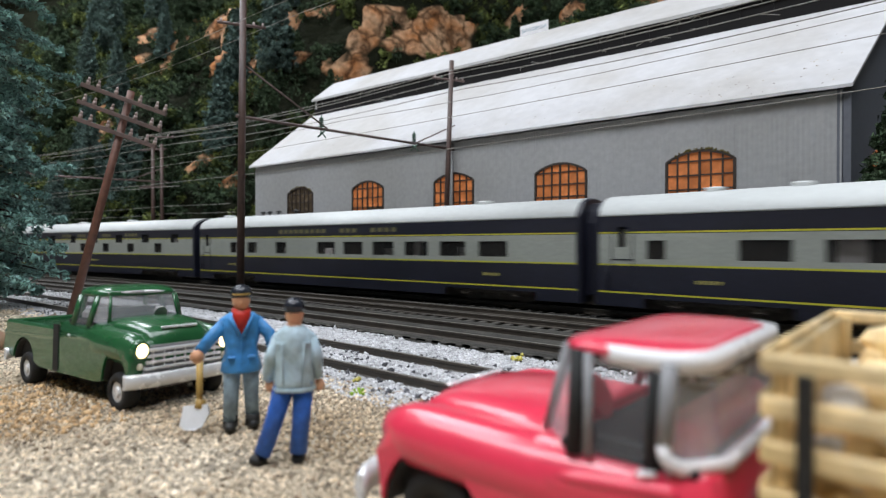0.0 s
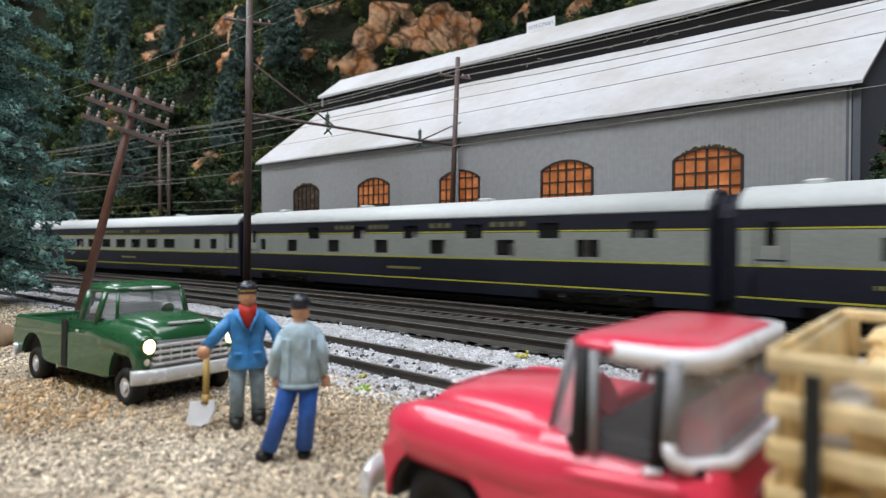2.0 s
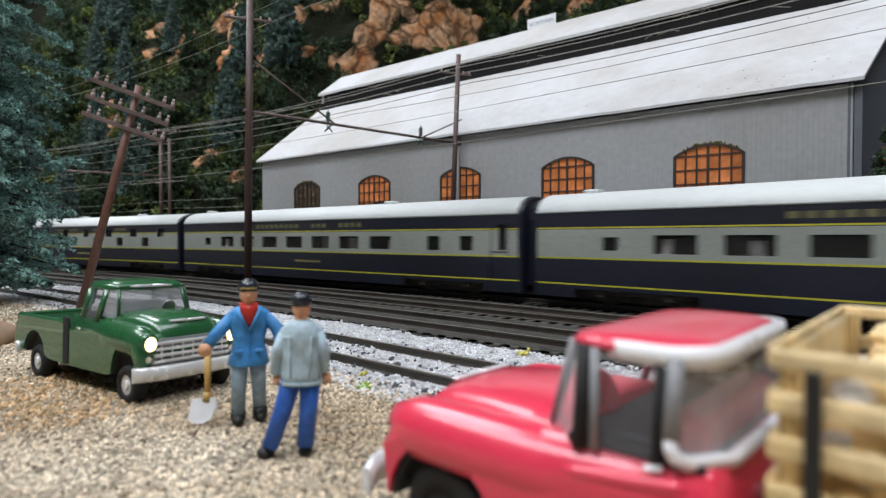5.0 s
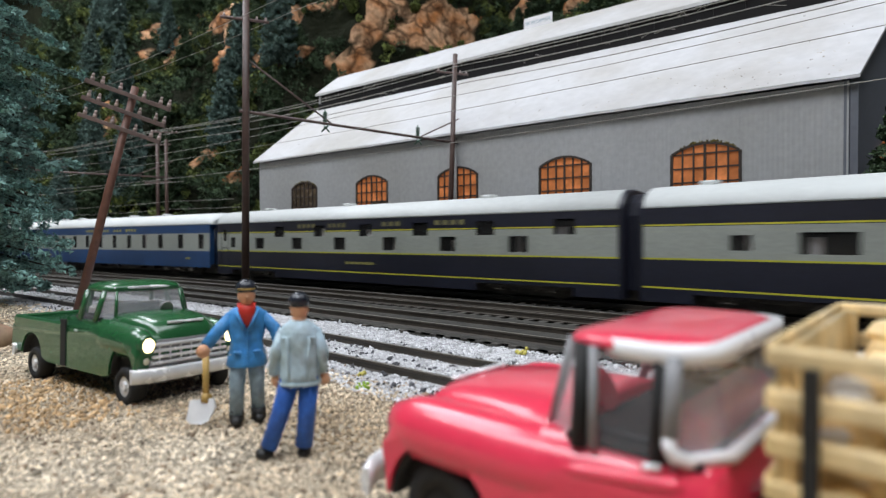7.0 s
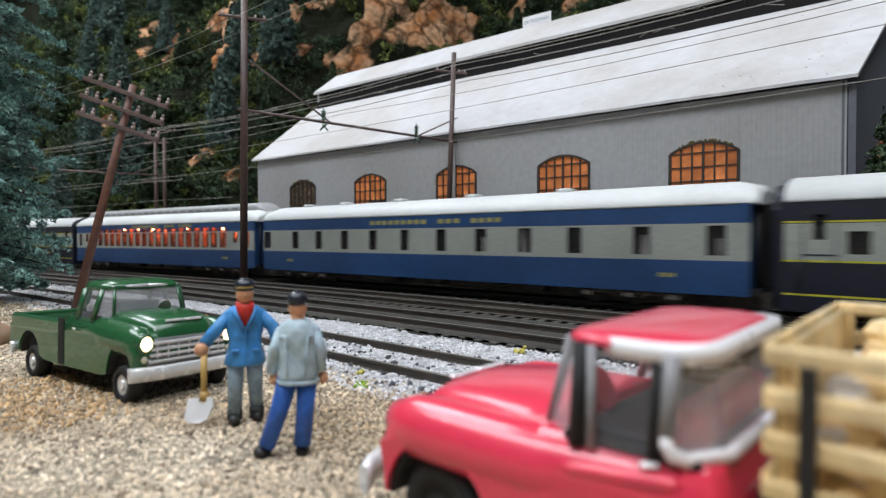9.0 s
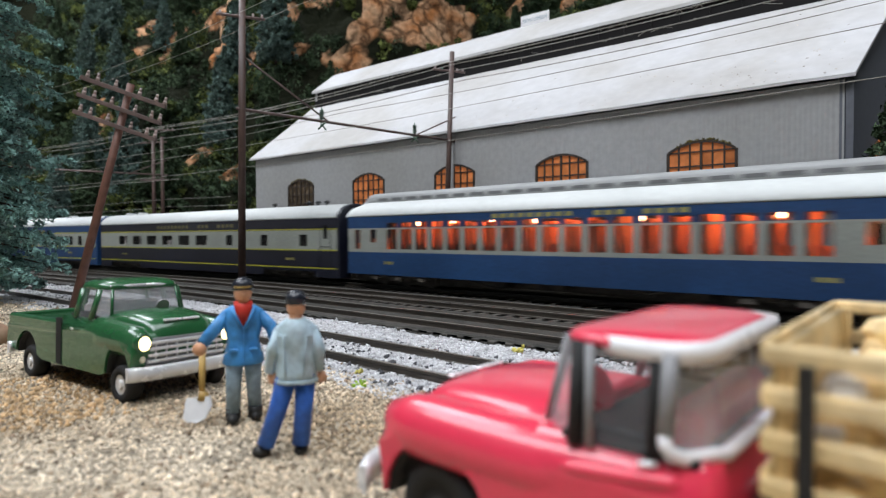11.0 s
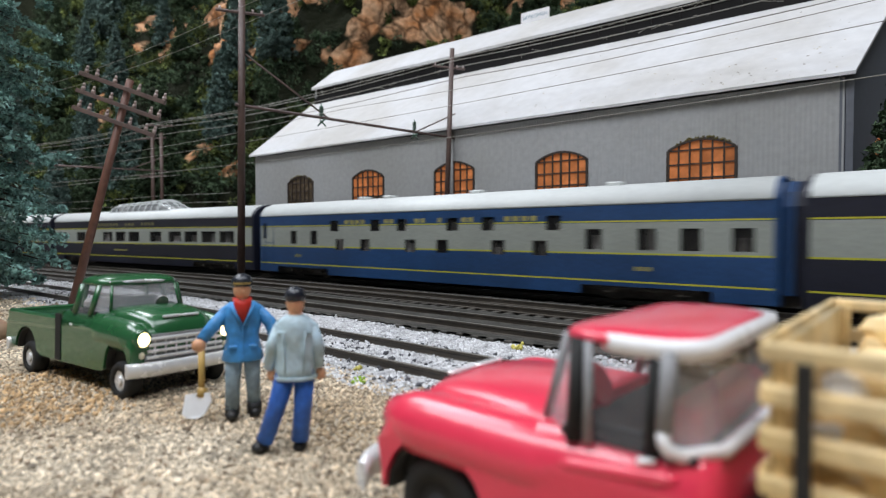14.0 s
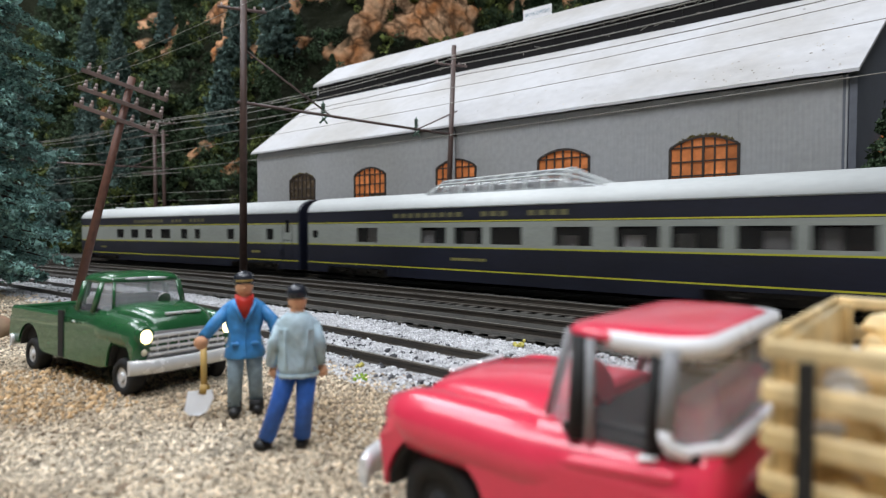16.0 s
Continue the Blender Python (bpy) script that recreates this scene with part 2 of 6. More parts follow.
def line(s, shift=0.0):
    """Point and heading of the running line s metres along; shift metres nearer."""
    a, b = -0.9, 0.55
    c = min(max(s, a), b)
    th = PSI + KAPPA * c
    r = 1 / KAPPA
    x = r * (math.sin(th) - math.sin(PSI))
    y = LINE_Y + r * (math.cos(th) - math.cos(PSI))
    x, y = x + (s - c) * math.cos(th), y - (s - c) * math.sin(th)
    return x - shift * math.sin(th), y - shift * math.cos(th), -th


# ---- room ----
def slab(name, x0, x1, y0, y1, z0, z1, mat, label):
    bm = bmesh.new()
    box(bm, x0, x1, y0, y1, z0, z1)
    return tagged(part(name, bm, mat), label, name.split("_")[0], kind="structure")


slab("wall_north", -4600, 4600, 1700, 1760, -900, 1300, ROOM_WALL, "plain blue-grey painted room wall behind the layout")
slab("wall_south", -4600, 4600, -2060, -2000, -900, 1300, ROOM_WALL, "plain blue-grey painted room wall")
slab("wall_west", -4660, -4600, -2060, 1760, -900, 1300, ROOM_WALL, "plain blue-grey painted room wall")
slab("wall_east", 4600, 4660, -2060, 1760, -900, 1300, ROOM_WALL, "plain blue-grey painted room wall")
slab("ceiling", -4660, 4660, -2060, 1760, 1302, 1360, ROOM_CEIL, "plain white painted ceiling of the room")


# ---- ground: one sheet; the gravel lot is tan, the track bed grey, the back sooty ----
def build_ground():
    xs = cuts([-4590, -3000, -1800, -1200] + list(np.arange(-900, 301, 12.0)) + [500, 900, 1600, 2600, 3500, 4590])
    ys = cuts([-1990, -1400, -800, -400, -200, -100] + list(np.arange(-60, 330, 8.0)) + [400, 500, 700, 1000, 1690])
    verts, faces, tone = [], [], []
    for x in xs:
        for y in ys:
            z = ground_z(x, y)
            verts.append((x, y, z))
    n = len(ys)
    for i in range(len(xs) - 1):
        for j in range(n - 1):
            faces.append((i * n + j, (i + 1) * n + j, (i + 1) * n + j + 1, i * n + j + 1))
            x, y = (xs[i] + xs[i + 1]) / 2, (ys[j] + ys[j + 1]) / 2
            y += (noise.noise((x * 0.05, y * 0.05, 0)) * 6)
            d = off_line(x, y)
            tone.append(0 if d > 157 else 1 if d > 103 else 2)
    me = raw_mesh("ground", verts, faces)
    ob = part_of("ground", me, [GRAVEL_BED, BALLAST_BED, DARK_BED])
    for p, t in zip(me.polygons, tone):
        p.material_index = t
    tagged(ob, "tan gravel lot giving way to grey ballast under the tracks", "ground", kind="structure")


def off_line(x, y):
    """Millimetres from the running line towards the near side."""
    s = x * MM
    for _ in range(3):
        px, py, th = line(s)
        s += (x * MM - px) * math.cos(th) + (y * MM - py) * math.sin(th)
    px, py, th = line(s)
    return -((y * MM - py) * math.cos(th) - (x * MM - px) * math.sin(th)) / MM


def ground_z(x, y):
    d = off_line(x, y)
    lot = -1.2 + 0.5 * noise.noise((x * 0.03, y * 0.03, 3))
    bed = -3.0 + 0.3 * noise.noise((x * 0.05, y * 0.05, 7))
    if 112 < d:
        bed += 1.15 * min(1, (d - 112) / 14)
    k = min(max((d - 150) / 16, 0), 1)
    return bed + (lot - bed) * k * k * (3 - 2 * k)


build_ground()


# ---- tracks ----
def build_track(name, shift, label, s0, s1, near_ties):
    root = thing(name, label, "railway track", "parallel tracks", kind="structure")
    for side in (-1, 1):
        bm = bmesh.new()
        prof = [(-1.2, -2.3), (1.2, -2.3), (1.2, -2.0), (0.35, -1.7), (0.35, -0.7), (0.55, -0.5), (0.5, 0), (-0.5, 0), (-0.55, -0.5), (-0.35, -0.7), (-0.35, -1.7), (-1.2, -2.0)]
        rings = []
        s = s0
        while s <= s1 + 1e-6:
            x, y, th = line(s, shift)
            c, q = math.cos(th), math.sin(th)
            rings.append([((x / MM) - q * (a + side * 8.25), (y / MM) + c * (a + side * 8.25), z) for a, z in prof])
            s += 0.03 if -0.95 < s < 0.4 else 0.3
        rows = loft(bm, rings, 0, smooth=False)
        for a, b in zip(rows, rows[1:]):
            f = next(f for f in a[6].link_faces if a[7] in f.verts and b[6] in f.verts)
            f.material_index = 1
        part("rail", bm, [RAIL, RAIL_TOP], root)
    tie = bmesh.new()
    box(tie, -1.25, 1.25, -15, 15, -3.9, -2.2, bevel=0.15)
    bmesh.ops.scale(tie, vec=(MM, MM, MM), verts=tie.verts)
    me = bpy.data.meshes.new("tie")
    tie.to_mesh(me)
    tie.free()
    rng = random.Random(int(shift * 1e4) + 5)
    verts, faces = [], []
    s = s0
    while s < s1:
        x, y, th = line(s + rng.uniform(-0.0004, 0.0004), shift + rng.uniform(-0.0006, 0.0006))
        th += rng.uniform(-0.02, 0.02)
        if near_ties and -0.42 < s < 0.02:
            part_of("tie", me, TIE, root, m=Matrix.LocRotScale((x, y, 0), Euler((0, 0, th)), None))
        elif -1.4 < s < 0.5:
            b = len(verts)
            c, q = math.cos(th), math.sin(th)
            for z in (-3.9, -2.25):
                for u, v in ((-1.25, -15), (1.25, -15), (1.25, 15), (-1.25, 15)):
                    verts.append((x / MM + u * c - v * q, y / MM + u * q + v * c, z))
            faces += [tuple(b + i for i in f) for f in ((4, 5, 6, 7), (0, 1, 5, 4), (1, 2, 6, 5), (2, 3, 7, 6), (3, 0, 4, 7))]
        s += 0.0062
    if verts:
        row = part_of("tie_row", raw_mesh("tie_row", verts, faces), TIE_STUFF, root)
        tagged(row, kind="stuff")


build_track("track_main", 0.0, "dark weathered track under the passing train", -4.4, 4.2, False)
build_track("track_inner", 0.0455, "dark empty track with sooty wooden ties", -4.4, 4.2, True)
build_track("track_passing", 0.0870, "dark empty track with tie ends in pale ballast", -4.4, 4.2, True)
build_track("track_siding", 0.138, "rusty siding track sunk in grey ballast", -4.4, 4.2, False)


def cinder_bed(d0, d1, z, mat=DARK_BED):
    """A strip of packed cinders along the line, sooty or shade-coloured by mat, between d0 and d1 millimetres on its
    near side.
    """
    verts, faces = [], []
    n = 6
    ss = np.arange(-1.2, 0.45, 0.0025)
    for s in ss:
        for j in range(n + 1):
            x, y, _ = line(float(s), (d0 + (d1 - d0) * j / n) * MM)
            edge = -0.5 if j in (0, n) else 0.0
            verts.append((x / MM, y / MM, z + edge + 0.28 * noise.noise((x * 700, y * 700, z)) + 0.15 * noise.noise((x * 1900, y * 1900, z))))
    for i in range(len(ss) - 1):
        for j in range(n):
            a = i * (n + 1) + j
            faces.append((a, a + 1, a + n + 2, a + n + 1))
    ob = part_of("cinder_bed", raw_mesh("cinder_bed", verts, faces), mat)
    tagged(ob, "packed sooty cinders between the rails, darker where shade is coloured in", "track bed", "cinder beds between the rails", kind="structure")


# The beds nearest the train take the colour that carries its shadow.
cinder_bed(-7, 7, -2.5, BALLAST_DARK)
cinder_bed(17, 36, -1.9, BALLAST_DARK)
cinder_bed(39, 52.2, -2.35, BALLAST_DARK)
cinder_bed(80.2, 93.8, -1.15)
cinder_bed(60.5, 77.4, -1.55)
cinder_bed(96.5, 101.0, -1.75)


# ---- engine shed ----
SHED_POSE = Matrix.LocRotScale((-0.038, 0.320, 0), Euler((0, 0, math.atan2(0.08396, 0.99647))), None)
SHED_LEN, EAVE, ROOF1, BACK1, CL_TOP, RIDGE, BACK2 = 452.6, 99.0, 160.0, 73.0, 178.5, 203.0, 101.5
SKEW = 0.25


def build_shed():
    root = thing("engine_shed", "long grey corrugated shed with white roof and amber arched windows", "building", m=SHED_POSE)
    L = SHED_LEN
    centres = [-61.9, -142.0, -223.2, -307.0, -389.5]
    w = 33.6
    z0, z1, rise = 34.0, 71.5, 5.2
    holes = [(c - w / 2, c + w / 2, z0, z1) for c in centres]
    bm = bmesh.new()
    # corrugated sheet: narrow ribs, broken by the window openings
    ribs = list(np.arange(-L, 0.01, 1.1))
    xs = cuts(ribs + [-L, 0] + [c + s * w / 2 for c in centres for s in (-1, 1)])
    zs = cuts([-4, z0, z1, z1 + rise + 0.8, EAVE])
    ver = {}

    def v(i, j):
        if (i, j) not in ver:
            ver[i, j] = bm.verts.new((xs[i], -0.07 if i % 2 else 0.07, zs[j]))
        return ver[i, j]

    for i in range(len(xs) - 1):
        for j in range(len(zs) - 1):
            cx, cz = (xs[i] + xs[i + 1]) / 2, (zs[j] + zs[j + 1]) / 2
            if any(a < cx < b and c < cz < d for a, b, c, d in holes) or (j == 2 and any(a < cx < b for a, b, c, d in holes)):
                continue
            bm.faces.new((v(i, j), v(i + 1, j), v(i + 1, j + 1), v(i, j + 1)))
    part("front_wall", bm, SHED, root, "grey corrugated wall sheet")
    # arched heads
    for c in centres:
        bm = bmesh.new()
        n = 12
        top = zs[3]
        for k in range(n):
            xa, xb = c - w / 2 + w * k / n, c - w / 2 + w * (k + 1) / n
            za, zb = [z1 + rise * (1 - ((x - c) / (w / 2)) ** 2) for x in (xa, xb)]
            bm.faces.new([bm.verts.new(p) for p in ((xa, 0, za), (xb, 0, zb), (xb, 0, top), (xa, 0, top))])
        bmesh.ops.remove_doubles(bm, verts=bm.verts, dist=0.01)
        part("window_head", bm, SHED, root)
    bm = bmesh.new()
    box(bm, -L, 0, 4, 6, -4, EAVE - 1)
    box(bm, -L, BACK2 * 2 * SKEW, 200, 203, -4, EAVE)
    part("inner_wall", bm, DARK, root)
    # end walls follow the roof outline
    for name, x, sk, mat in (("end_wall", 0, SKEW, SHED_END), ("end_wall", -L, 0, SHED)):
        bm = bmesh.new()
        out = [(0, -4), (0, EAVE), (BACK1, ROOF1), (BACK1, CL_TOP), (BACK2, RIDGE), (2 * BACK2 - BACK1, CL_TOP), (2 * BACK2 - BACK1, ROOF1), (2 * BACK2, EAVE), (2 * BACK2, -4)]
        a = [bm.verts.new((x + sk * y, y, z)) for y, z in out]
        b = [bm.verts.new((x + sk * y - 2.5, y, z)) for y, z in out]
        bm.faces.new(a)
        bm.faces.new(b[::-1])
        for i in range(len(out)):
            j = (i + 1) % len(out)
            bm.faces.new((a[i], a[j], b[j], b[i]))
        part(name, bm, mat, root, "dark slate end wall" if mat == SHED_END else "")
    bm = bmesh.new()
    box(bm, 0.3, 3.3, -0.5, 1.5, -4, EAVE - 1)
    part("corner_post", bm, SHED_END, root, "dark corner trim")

    def roof(name, y0, z0, y1, z1, t, x0, x1, mat, label):
        bm = bmesh.new()
        n = 40
        rows = []
        for k, (y, z) in enumerate(((y0, z0), (y1, z1), (y1, z1 - t), (y0, z0 - t))):
            rows.append([bm.verts.new((x0 + (x1 + SKEW * y - x0) * i / n, y, z + 0.35 * noise.noise((i * 0.7, y * 0.05, 2)))) for i in range(n + 1)])
        for a in range(4):
            for i in range(n):
                bm.faces.new((rows[a][i], rows[a][i + 1], rows[(a + 1) % 4][i + 1], rows[(a + 1) % 4][i]))
        for i in (0, n):
            bm.faces.new([r[i] for r in rows])
        return part(name, bm, mat, root, label)

    slope = (ROOF1 - EAVE) / BACK1
    low = roof("lower_roof", -4.5, EAVE - 4.5 * slope + 5.4, BACK1, ROOF1 + 2.6, 1.6, -L - 6, 5, SHED_ROOF, "white sheet roof with rust specks")
    roof("rear_roof", 2 * BACK2 + 4.5, EAVE - 1, 2 * BACK2 - BACK1, ROOF1 + 2.6, 1.6, -L - 6, 5, SHED_ROOF, "white sheet roof")
    s2 = (RIDGE - CL_TOP) / (BACK2 - BACK1)
    roof("cap_roof", BACK1 - 3, CL_TOP - 3 * s2 + 2.6, BACK2, RIDGE, 2.4, -L - 5, 5, SHED_ROOF, "white clerestory roof")
    roof("cap_roof", 2 * BACK2 - BACK1 + 3, CL_TOP - 3 * s2 + 2.6, BACK2, RIDGE, 1.6, -L - 5, 5, SHED_ROOF, "white clerestory roof")
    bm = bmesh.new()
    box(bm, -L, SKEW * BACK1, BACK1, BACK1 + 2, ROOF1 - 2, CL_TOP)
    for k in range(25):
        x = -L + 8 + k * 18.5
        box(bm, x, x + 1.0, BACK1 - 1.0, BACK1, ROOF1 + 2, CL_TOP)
    part("clerestory", bm, CLERE, root, "charcoal clerestory band with mullions, eave shade in its colour")
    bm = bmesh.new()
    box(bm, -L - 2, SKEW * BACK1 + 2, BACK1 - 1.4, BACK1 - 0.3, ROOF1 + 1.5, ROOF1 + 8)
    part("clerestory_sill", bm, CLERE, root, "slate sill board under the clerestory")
    bm = bmesh.new()
    rod(bm, (-224.5, -1.6, -3), (-224.5, -1.6, EAVE - 2), 1.7, n=8)
    part("downpipe", bm, SHED, root, "grey downpipe")
    # rust specks and scabs on the lower roof, near its eave and right end
    bm = bmesh.new()
    rng = random.Random(4)
    for k in range(120):
        x = rng.choice((rng.uniform(-440, 0), rng.uniform(-60, 0), rng.uniform(-200, 0)))
        f = abs(rng.gauss(0, 0.35)) % 1
        y = -3 + (BACK1 + 1) * f
        z = EAVE - 4.5 * slope + 5.4 + (y + 4.5) * (ROOF1 + 2.6 - (EAVE - 4.5 * slope + 5.4)) / (BACK1 + 4.5) + 0.25
        r = rng.uniform(0.15, 0.6)
        pts = [bm.verts.new((x + r * rng.uniform(0.5, 1.6) * math.cos(a), y + r * rng.uniform(0.4, 1) * math.sin(a), z + r * 0.8 * math.sin(a) * slope + 0.1)) for a in np.arange(0, 6.2, 1.05)]
        bm.faces.new(pts)
    tagged(part("rust_speck", bm, STAIN, low, "rust specks and scabs"), kind="stuff")
    # the arched window of the dark end wall
    ang = math.atan2(1.0, SKEW)
    bm = bmesh.new()
    for i in range(7):
        x = -15 + 5 * i
        box(bm, x - 0.5, x + 0.5, -0.6, 0.6, 34, 72 + 5 * (1 - (x / 15) ** 2))
    for z in np.arange(34, 73, 7.5):
        box(bm, -15, 15, -0.5, 0.5, z - 0.4, z + 0.4)
    endw = part("end_window", bm, SHED_FRAME, root, "dark arched window frame", m=Matrix.LocRotScale((SKEW * 53 * MM + 0.0012, 53 * MM, 0), Euler((0, 0, ang)), None))
    bm = bmesh.new()
    out = [(-15, 34), (15, 34)] + [(15 - 2.5 * i, 72 + 5 * (1 - ((15 - 2.5 * i) / 15) ** 2)) for i in range(13)]
    loft(bm, [[(x, y, z) for x, z in out] for y in (-0.25, 0.15)], 0, smooth=False)
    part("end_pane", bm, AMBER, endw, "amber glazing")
    # windows: arched frames of thin dark bars, each with its own panes
    def arch(x):
        return z1 + rise * (1 - (x / (w / 2)) ** 2)

    cols, rws = 6, 5
    for k, c in enumerate(centres):
        bm = bmesh.new()
        t = 0.75
        for i in range(cols + 1):
            x = -w / 2 + w * i / cols
            half = t if i in (0, cols) else 0.42 if i != 3 else 0.62
            box(bm, x - half, x + half, -0.5, 0.9, z0, arch(max(-w / 2, min(w / 2, x))) + 0.3)
        for j in range(rws + 1):
            z = z0 + (z1 - z0) * j / rws
            box(bm, -w / 2, w / 2, -0.35, 0.75, z - 0.4, z + 0.4)
        for i in range(14):
            xa, xb = -w / 2 + w * i / 14, -w / 2 + w * (i + 1) / 14
            lo = [(xa, arch(xa)), (xb, arch(xb))]
            va = [bm.verts.new((x, y, z + dz)) for y in (-0.8, 1.0) for dz in (-0.5, 0.9) for x, z in lo]
            for q in ((0, 1, 3, 2), (4, 6, 7, 5), (2, 3, 7, 6), (0, 4, 5, 1)):
                bm.faces.new([va[m] for m in q])
        win = part("window", bm, SHED_FRAME, root, "dark arched window frame with thin bars", m=at(c, 0, 0))
        for i in range(cols):
            for j in range(rws + 1):
                xa, xb = -w / 2 + w * i / cols, -w / 2 + w * (i + 1) / cols
                if j < rws:
                    za, zb = z0 + (z1 - z0) * j / rws, z0 + (z1 - z0) * (j + 1) / rws
                    pts = [(xa, za), (xb, za), (xb, zb), (xa, zb)]
                else:
                    pts = [(xa, z1), (xb, z1), (xb, arch(xb) + 0.01), ((xa + xb) / 2, arch((xa + xb) / 2)), (xa, arch(xa) + 0.01)]
                rng2 = random.Random(k * 100 + i * 10 + j)
                dy = rng2.uniform(-0.1, 0.1)
                verts = [(x, 0.2 + dy, z) for x, z in pts] + [(x, 0.55 + dy, z) for x, z in pts]
                n = len(pts)
                faces = [tuple(range(n)), tuple(range(2 * n - 1, n - 1, -1))] + [(q, q + n, (q + 1) % n + n, (q + 1) % n) for q in range(n)]
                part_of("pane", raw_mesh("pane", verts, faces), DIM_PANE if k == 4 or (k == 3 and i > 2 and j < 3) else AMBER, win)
        # dry moss on the head of the arch
        if k in (0, 4):
            bm = bmesh.new()
            rng3 = random.Random(k)
            for q in range(70):
                x = rng3.uniform(-w / 2 + 4, w / 2 - 1)
                ball(bm, (x, -0.6, arch(x) + rng3.uniform(0.4, 1.6)), rng3.uniform(0.25, 0.6), 5, 4)
            part("moss", bm, MOSS, win, "dry yellow moss on the arch")
    return root


build_shed()


# ---- the train ----
ROOF_LINE, ROOF_TOP, HALF = 38.5, 47.3, 17.5


def carriage(name, label, paint, length, openings, group, letters=(), numbers=(), door_ends=(), stripes=True, vents=(),
             dark_vents=(), lit=False, heavy=False, monitor=False, dome=None, skirt=True):
    """A passenger carriage 1:87 with its wheels on the rails at z 0. openings: (centre, width, z bottom, z top)."""
    root = thing(name, label, "passenger carriage", group)
    h = length / 2
    bog = h * 0.706
    floor_z = 9.0 if not heavy else 10.0
    bottom = 2.8 if skirt else 8.2
    holes = [(c - w / 2, c + w / 2, a, b) for c, w, a, b in openings]
    cut = [(s * bog - 25, s * bog + 25, -1, 6.4) for s in (-1, 1)] if skirt else []
    base = {"navy": 0, "blue": 4}[paint]
    if stripes:
        bands = [(8.0, base), (8.65, 2), (18.85, base), (19.5, 2), (31.2, 1), (31.45, base), (32.05, 2), (99, base)]
    elif heavy:
        bands = [(18.6, base), (31.8, 1), (99, base)]
    zs = cuts([bottom, 6.4, ROOF_LINE] + [b for b, _ in bands if bottom < b < ROOF_LINE] + [z for _, _, a, b in openings for z in (a, b)])
    xs = cuts([-h, h] + [x for q in holes for x in q[:2]] + [x for q in cut for x in q[:2]])
    body_mats = [NAVY, CAR_GREY, YELLOW, CAR_ROOF, BLUE, BLACK]
    bm = bmesh.new()
    for side in (-1, 1):
        grid_wall(bm, xs, zs, side * HALF, holes + cut, bands, flip=side > 0)
        # thickness of the window openings
        for a, b, c, d in holes:
            for p, q in (((a, c), (b, c)), ((b, c), (b, d)), ((b, d), (a, d)), ((a, d), (a, c))):
                f = bm.faces.new([bm.verts.new((x, y, z)) for x, z, y in ((*p, side * HALF), (*q, side * HALF), (*q, side * (HALF - 0.9)), (*p, side * (HALF - 0.9)))])
                f.material_index = 1 if stripes and c > 19 and d < 31.5 else 5
    # ends
    for s in (-1, 1):
        x = s * h
        f = bm.faces.new([bm.verts.new(p) for p in ((x, -HALF, bottom), (x, HALF, bottom), (x, HALF, ROOF_LINE), (x, -HALF, ROOF_LINE))][::s])
        f.material_index = base
    bmesh.ops.remove_doubles(bm, verts=bm.verts, dist=0.004)
    body = part("body", bm, body_mats, root)
    # underfloor
    bm = bmesh.new()
    box(bm, -h + 0.5, h - 0.5, -HALF + 0.6, HALF - 0.6, floor_z - 1.5, floor_z)
    for k, (x, w) in enumerate(((-38, 26), (-4, 18), (26, 30), (58, 10))):
        box(bm, x - w / 2, x + w / 2, -13.5, 13.5, 3.2, floor_z - 1.5, bevel=0.4)
    box(bm, -bog + 24, bog - 24, -7, 7, 1.6, floor_z - 1.5)
    box(bm, -h - 5, h + 5, -8, 8, 1.6, 7.2)
    if heavy:
        for y in (-14, 14):
            rod(bm, (-62, y, floor_z - 2), (-30, y, 3), 0.45, n=5)
            rod(bm, (-30, y, 3), (30, y, 3), 0.45, n=5)
            rod(bm, (30, y, 3), (62, y, floor_z - 2), 0.45, n=5)
    part("underframe", bm, BOGIE, root, "black underframe with equipment boxes")
    # roof
    roof_mats = [CAR_ROOF, BLUE if paint == "blue" else NAVY, BLACK]
    bm = bmesh.new()
    prof = [(HALF + 0.15, ROOF_LINE - 0.3), (HALF + 0.15, ROOF_LINE + 0.5), (HALF - 0.4, ROOF_LINE + 2.2), (HALF - 1.7, ROOF_LINE + 4.2), (HALF - 4.2, ROOF_LINE + 6.2), (HALF - 8.5, ROOF_LINE + 7.9), (4, ROOF_TOP - 0.15), (0, ROOF_TOP)]
    half = prof + [(-y, z) for y, z in prof[-2::-1]]
    rings = []
    ends = ((-h, 1.0), (h, 1.0)) if not heavy else ((-h - 3, 0.55), (-h - 1, 0.8), (-h + 6, 1.0), (h - 6, 1.0), (h + 1, 0.8), (h + 3, 0.55))
    for x, q in ends:
        rings.append([(x, y * (0.9 + 0.1 * q), ROOF_LINE - 0.3 + (z - ROOF_LINE + 0.3) * q) for y, z in half])
    loft(bm, rings, 0)
    rng = random.Random(len(name) + int(length * 10) + len(openings))
    for x in vents:
        box(bm, x - 3, x + 3, -9, -3, ROOF_TOP - 1.6, ROOF_TOP + 0.9, bevel=0.5)
    roof = part("roof", bm, roof_mats, root, "white painted roof")
    for x in dark_vents:
        bm = bmesh.new()
        rod(bm, (x, 1.5, ROOF_TOP - 0.6), (x, 1.5, ROOF_TOP + 1.5), 0.9, n=8)
        ball(bm, (x, 1.5, ROOF_TOP + 2.2), 1.4, 10, 7, 0, squash=(1.9, 1.0, 0.75))
        part("roof_vent", bm, BLACK, roof, "dark torpedo roof vent")
    if monitor:
        bm = bmesh.new()
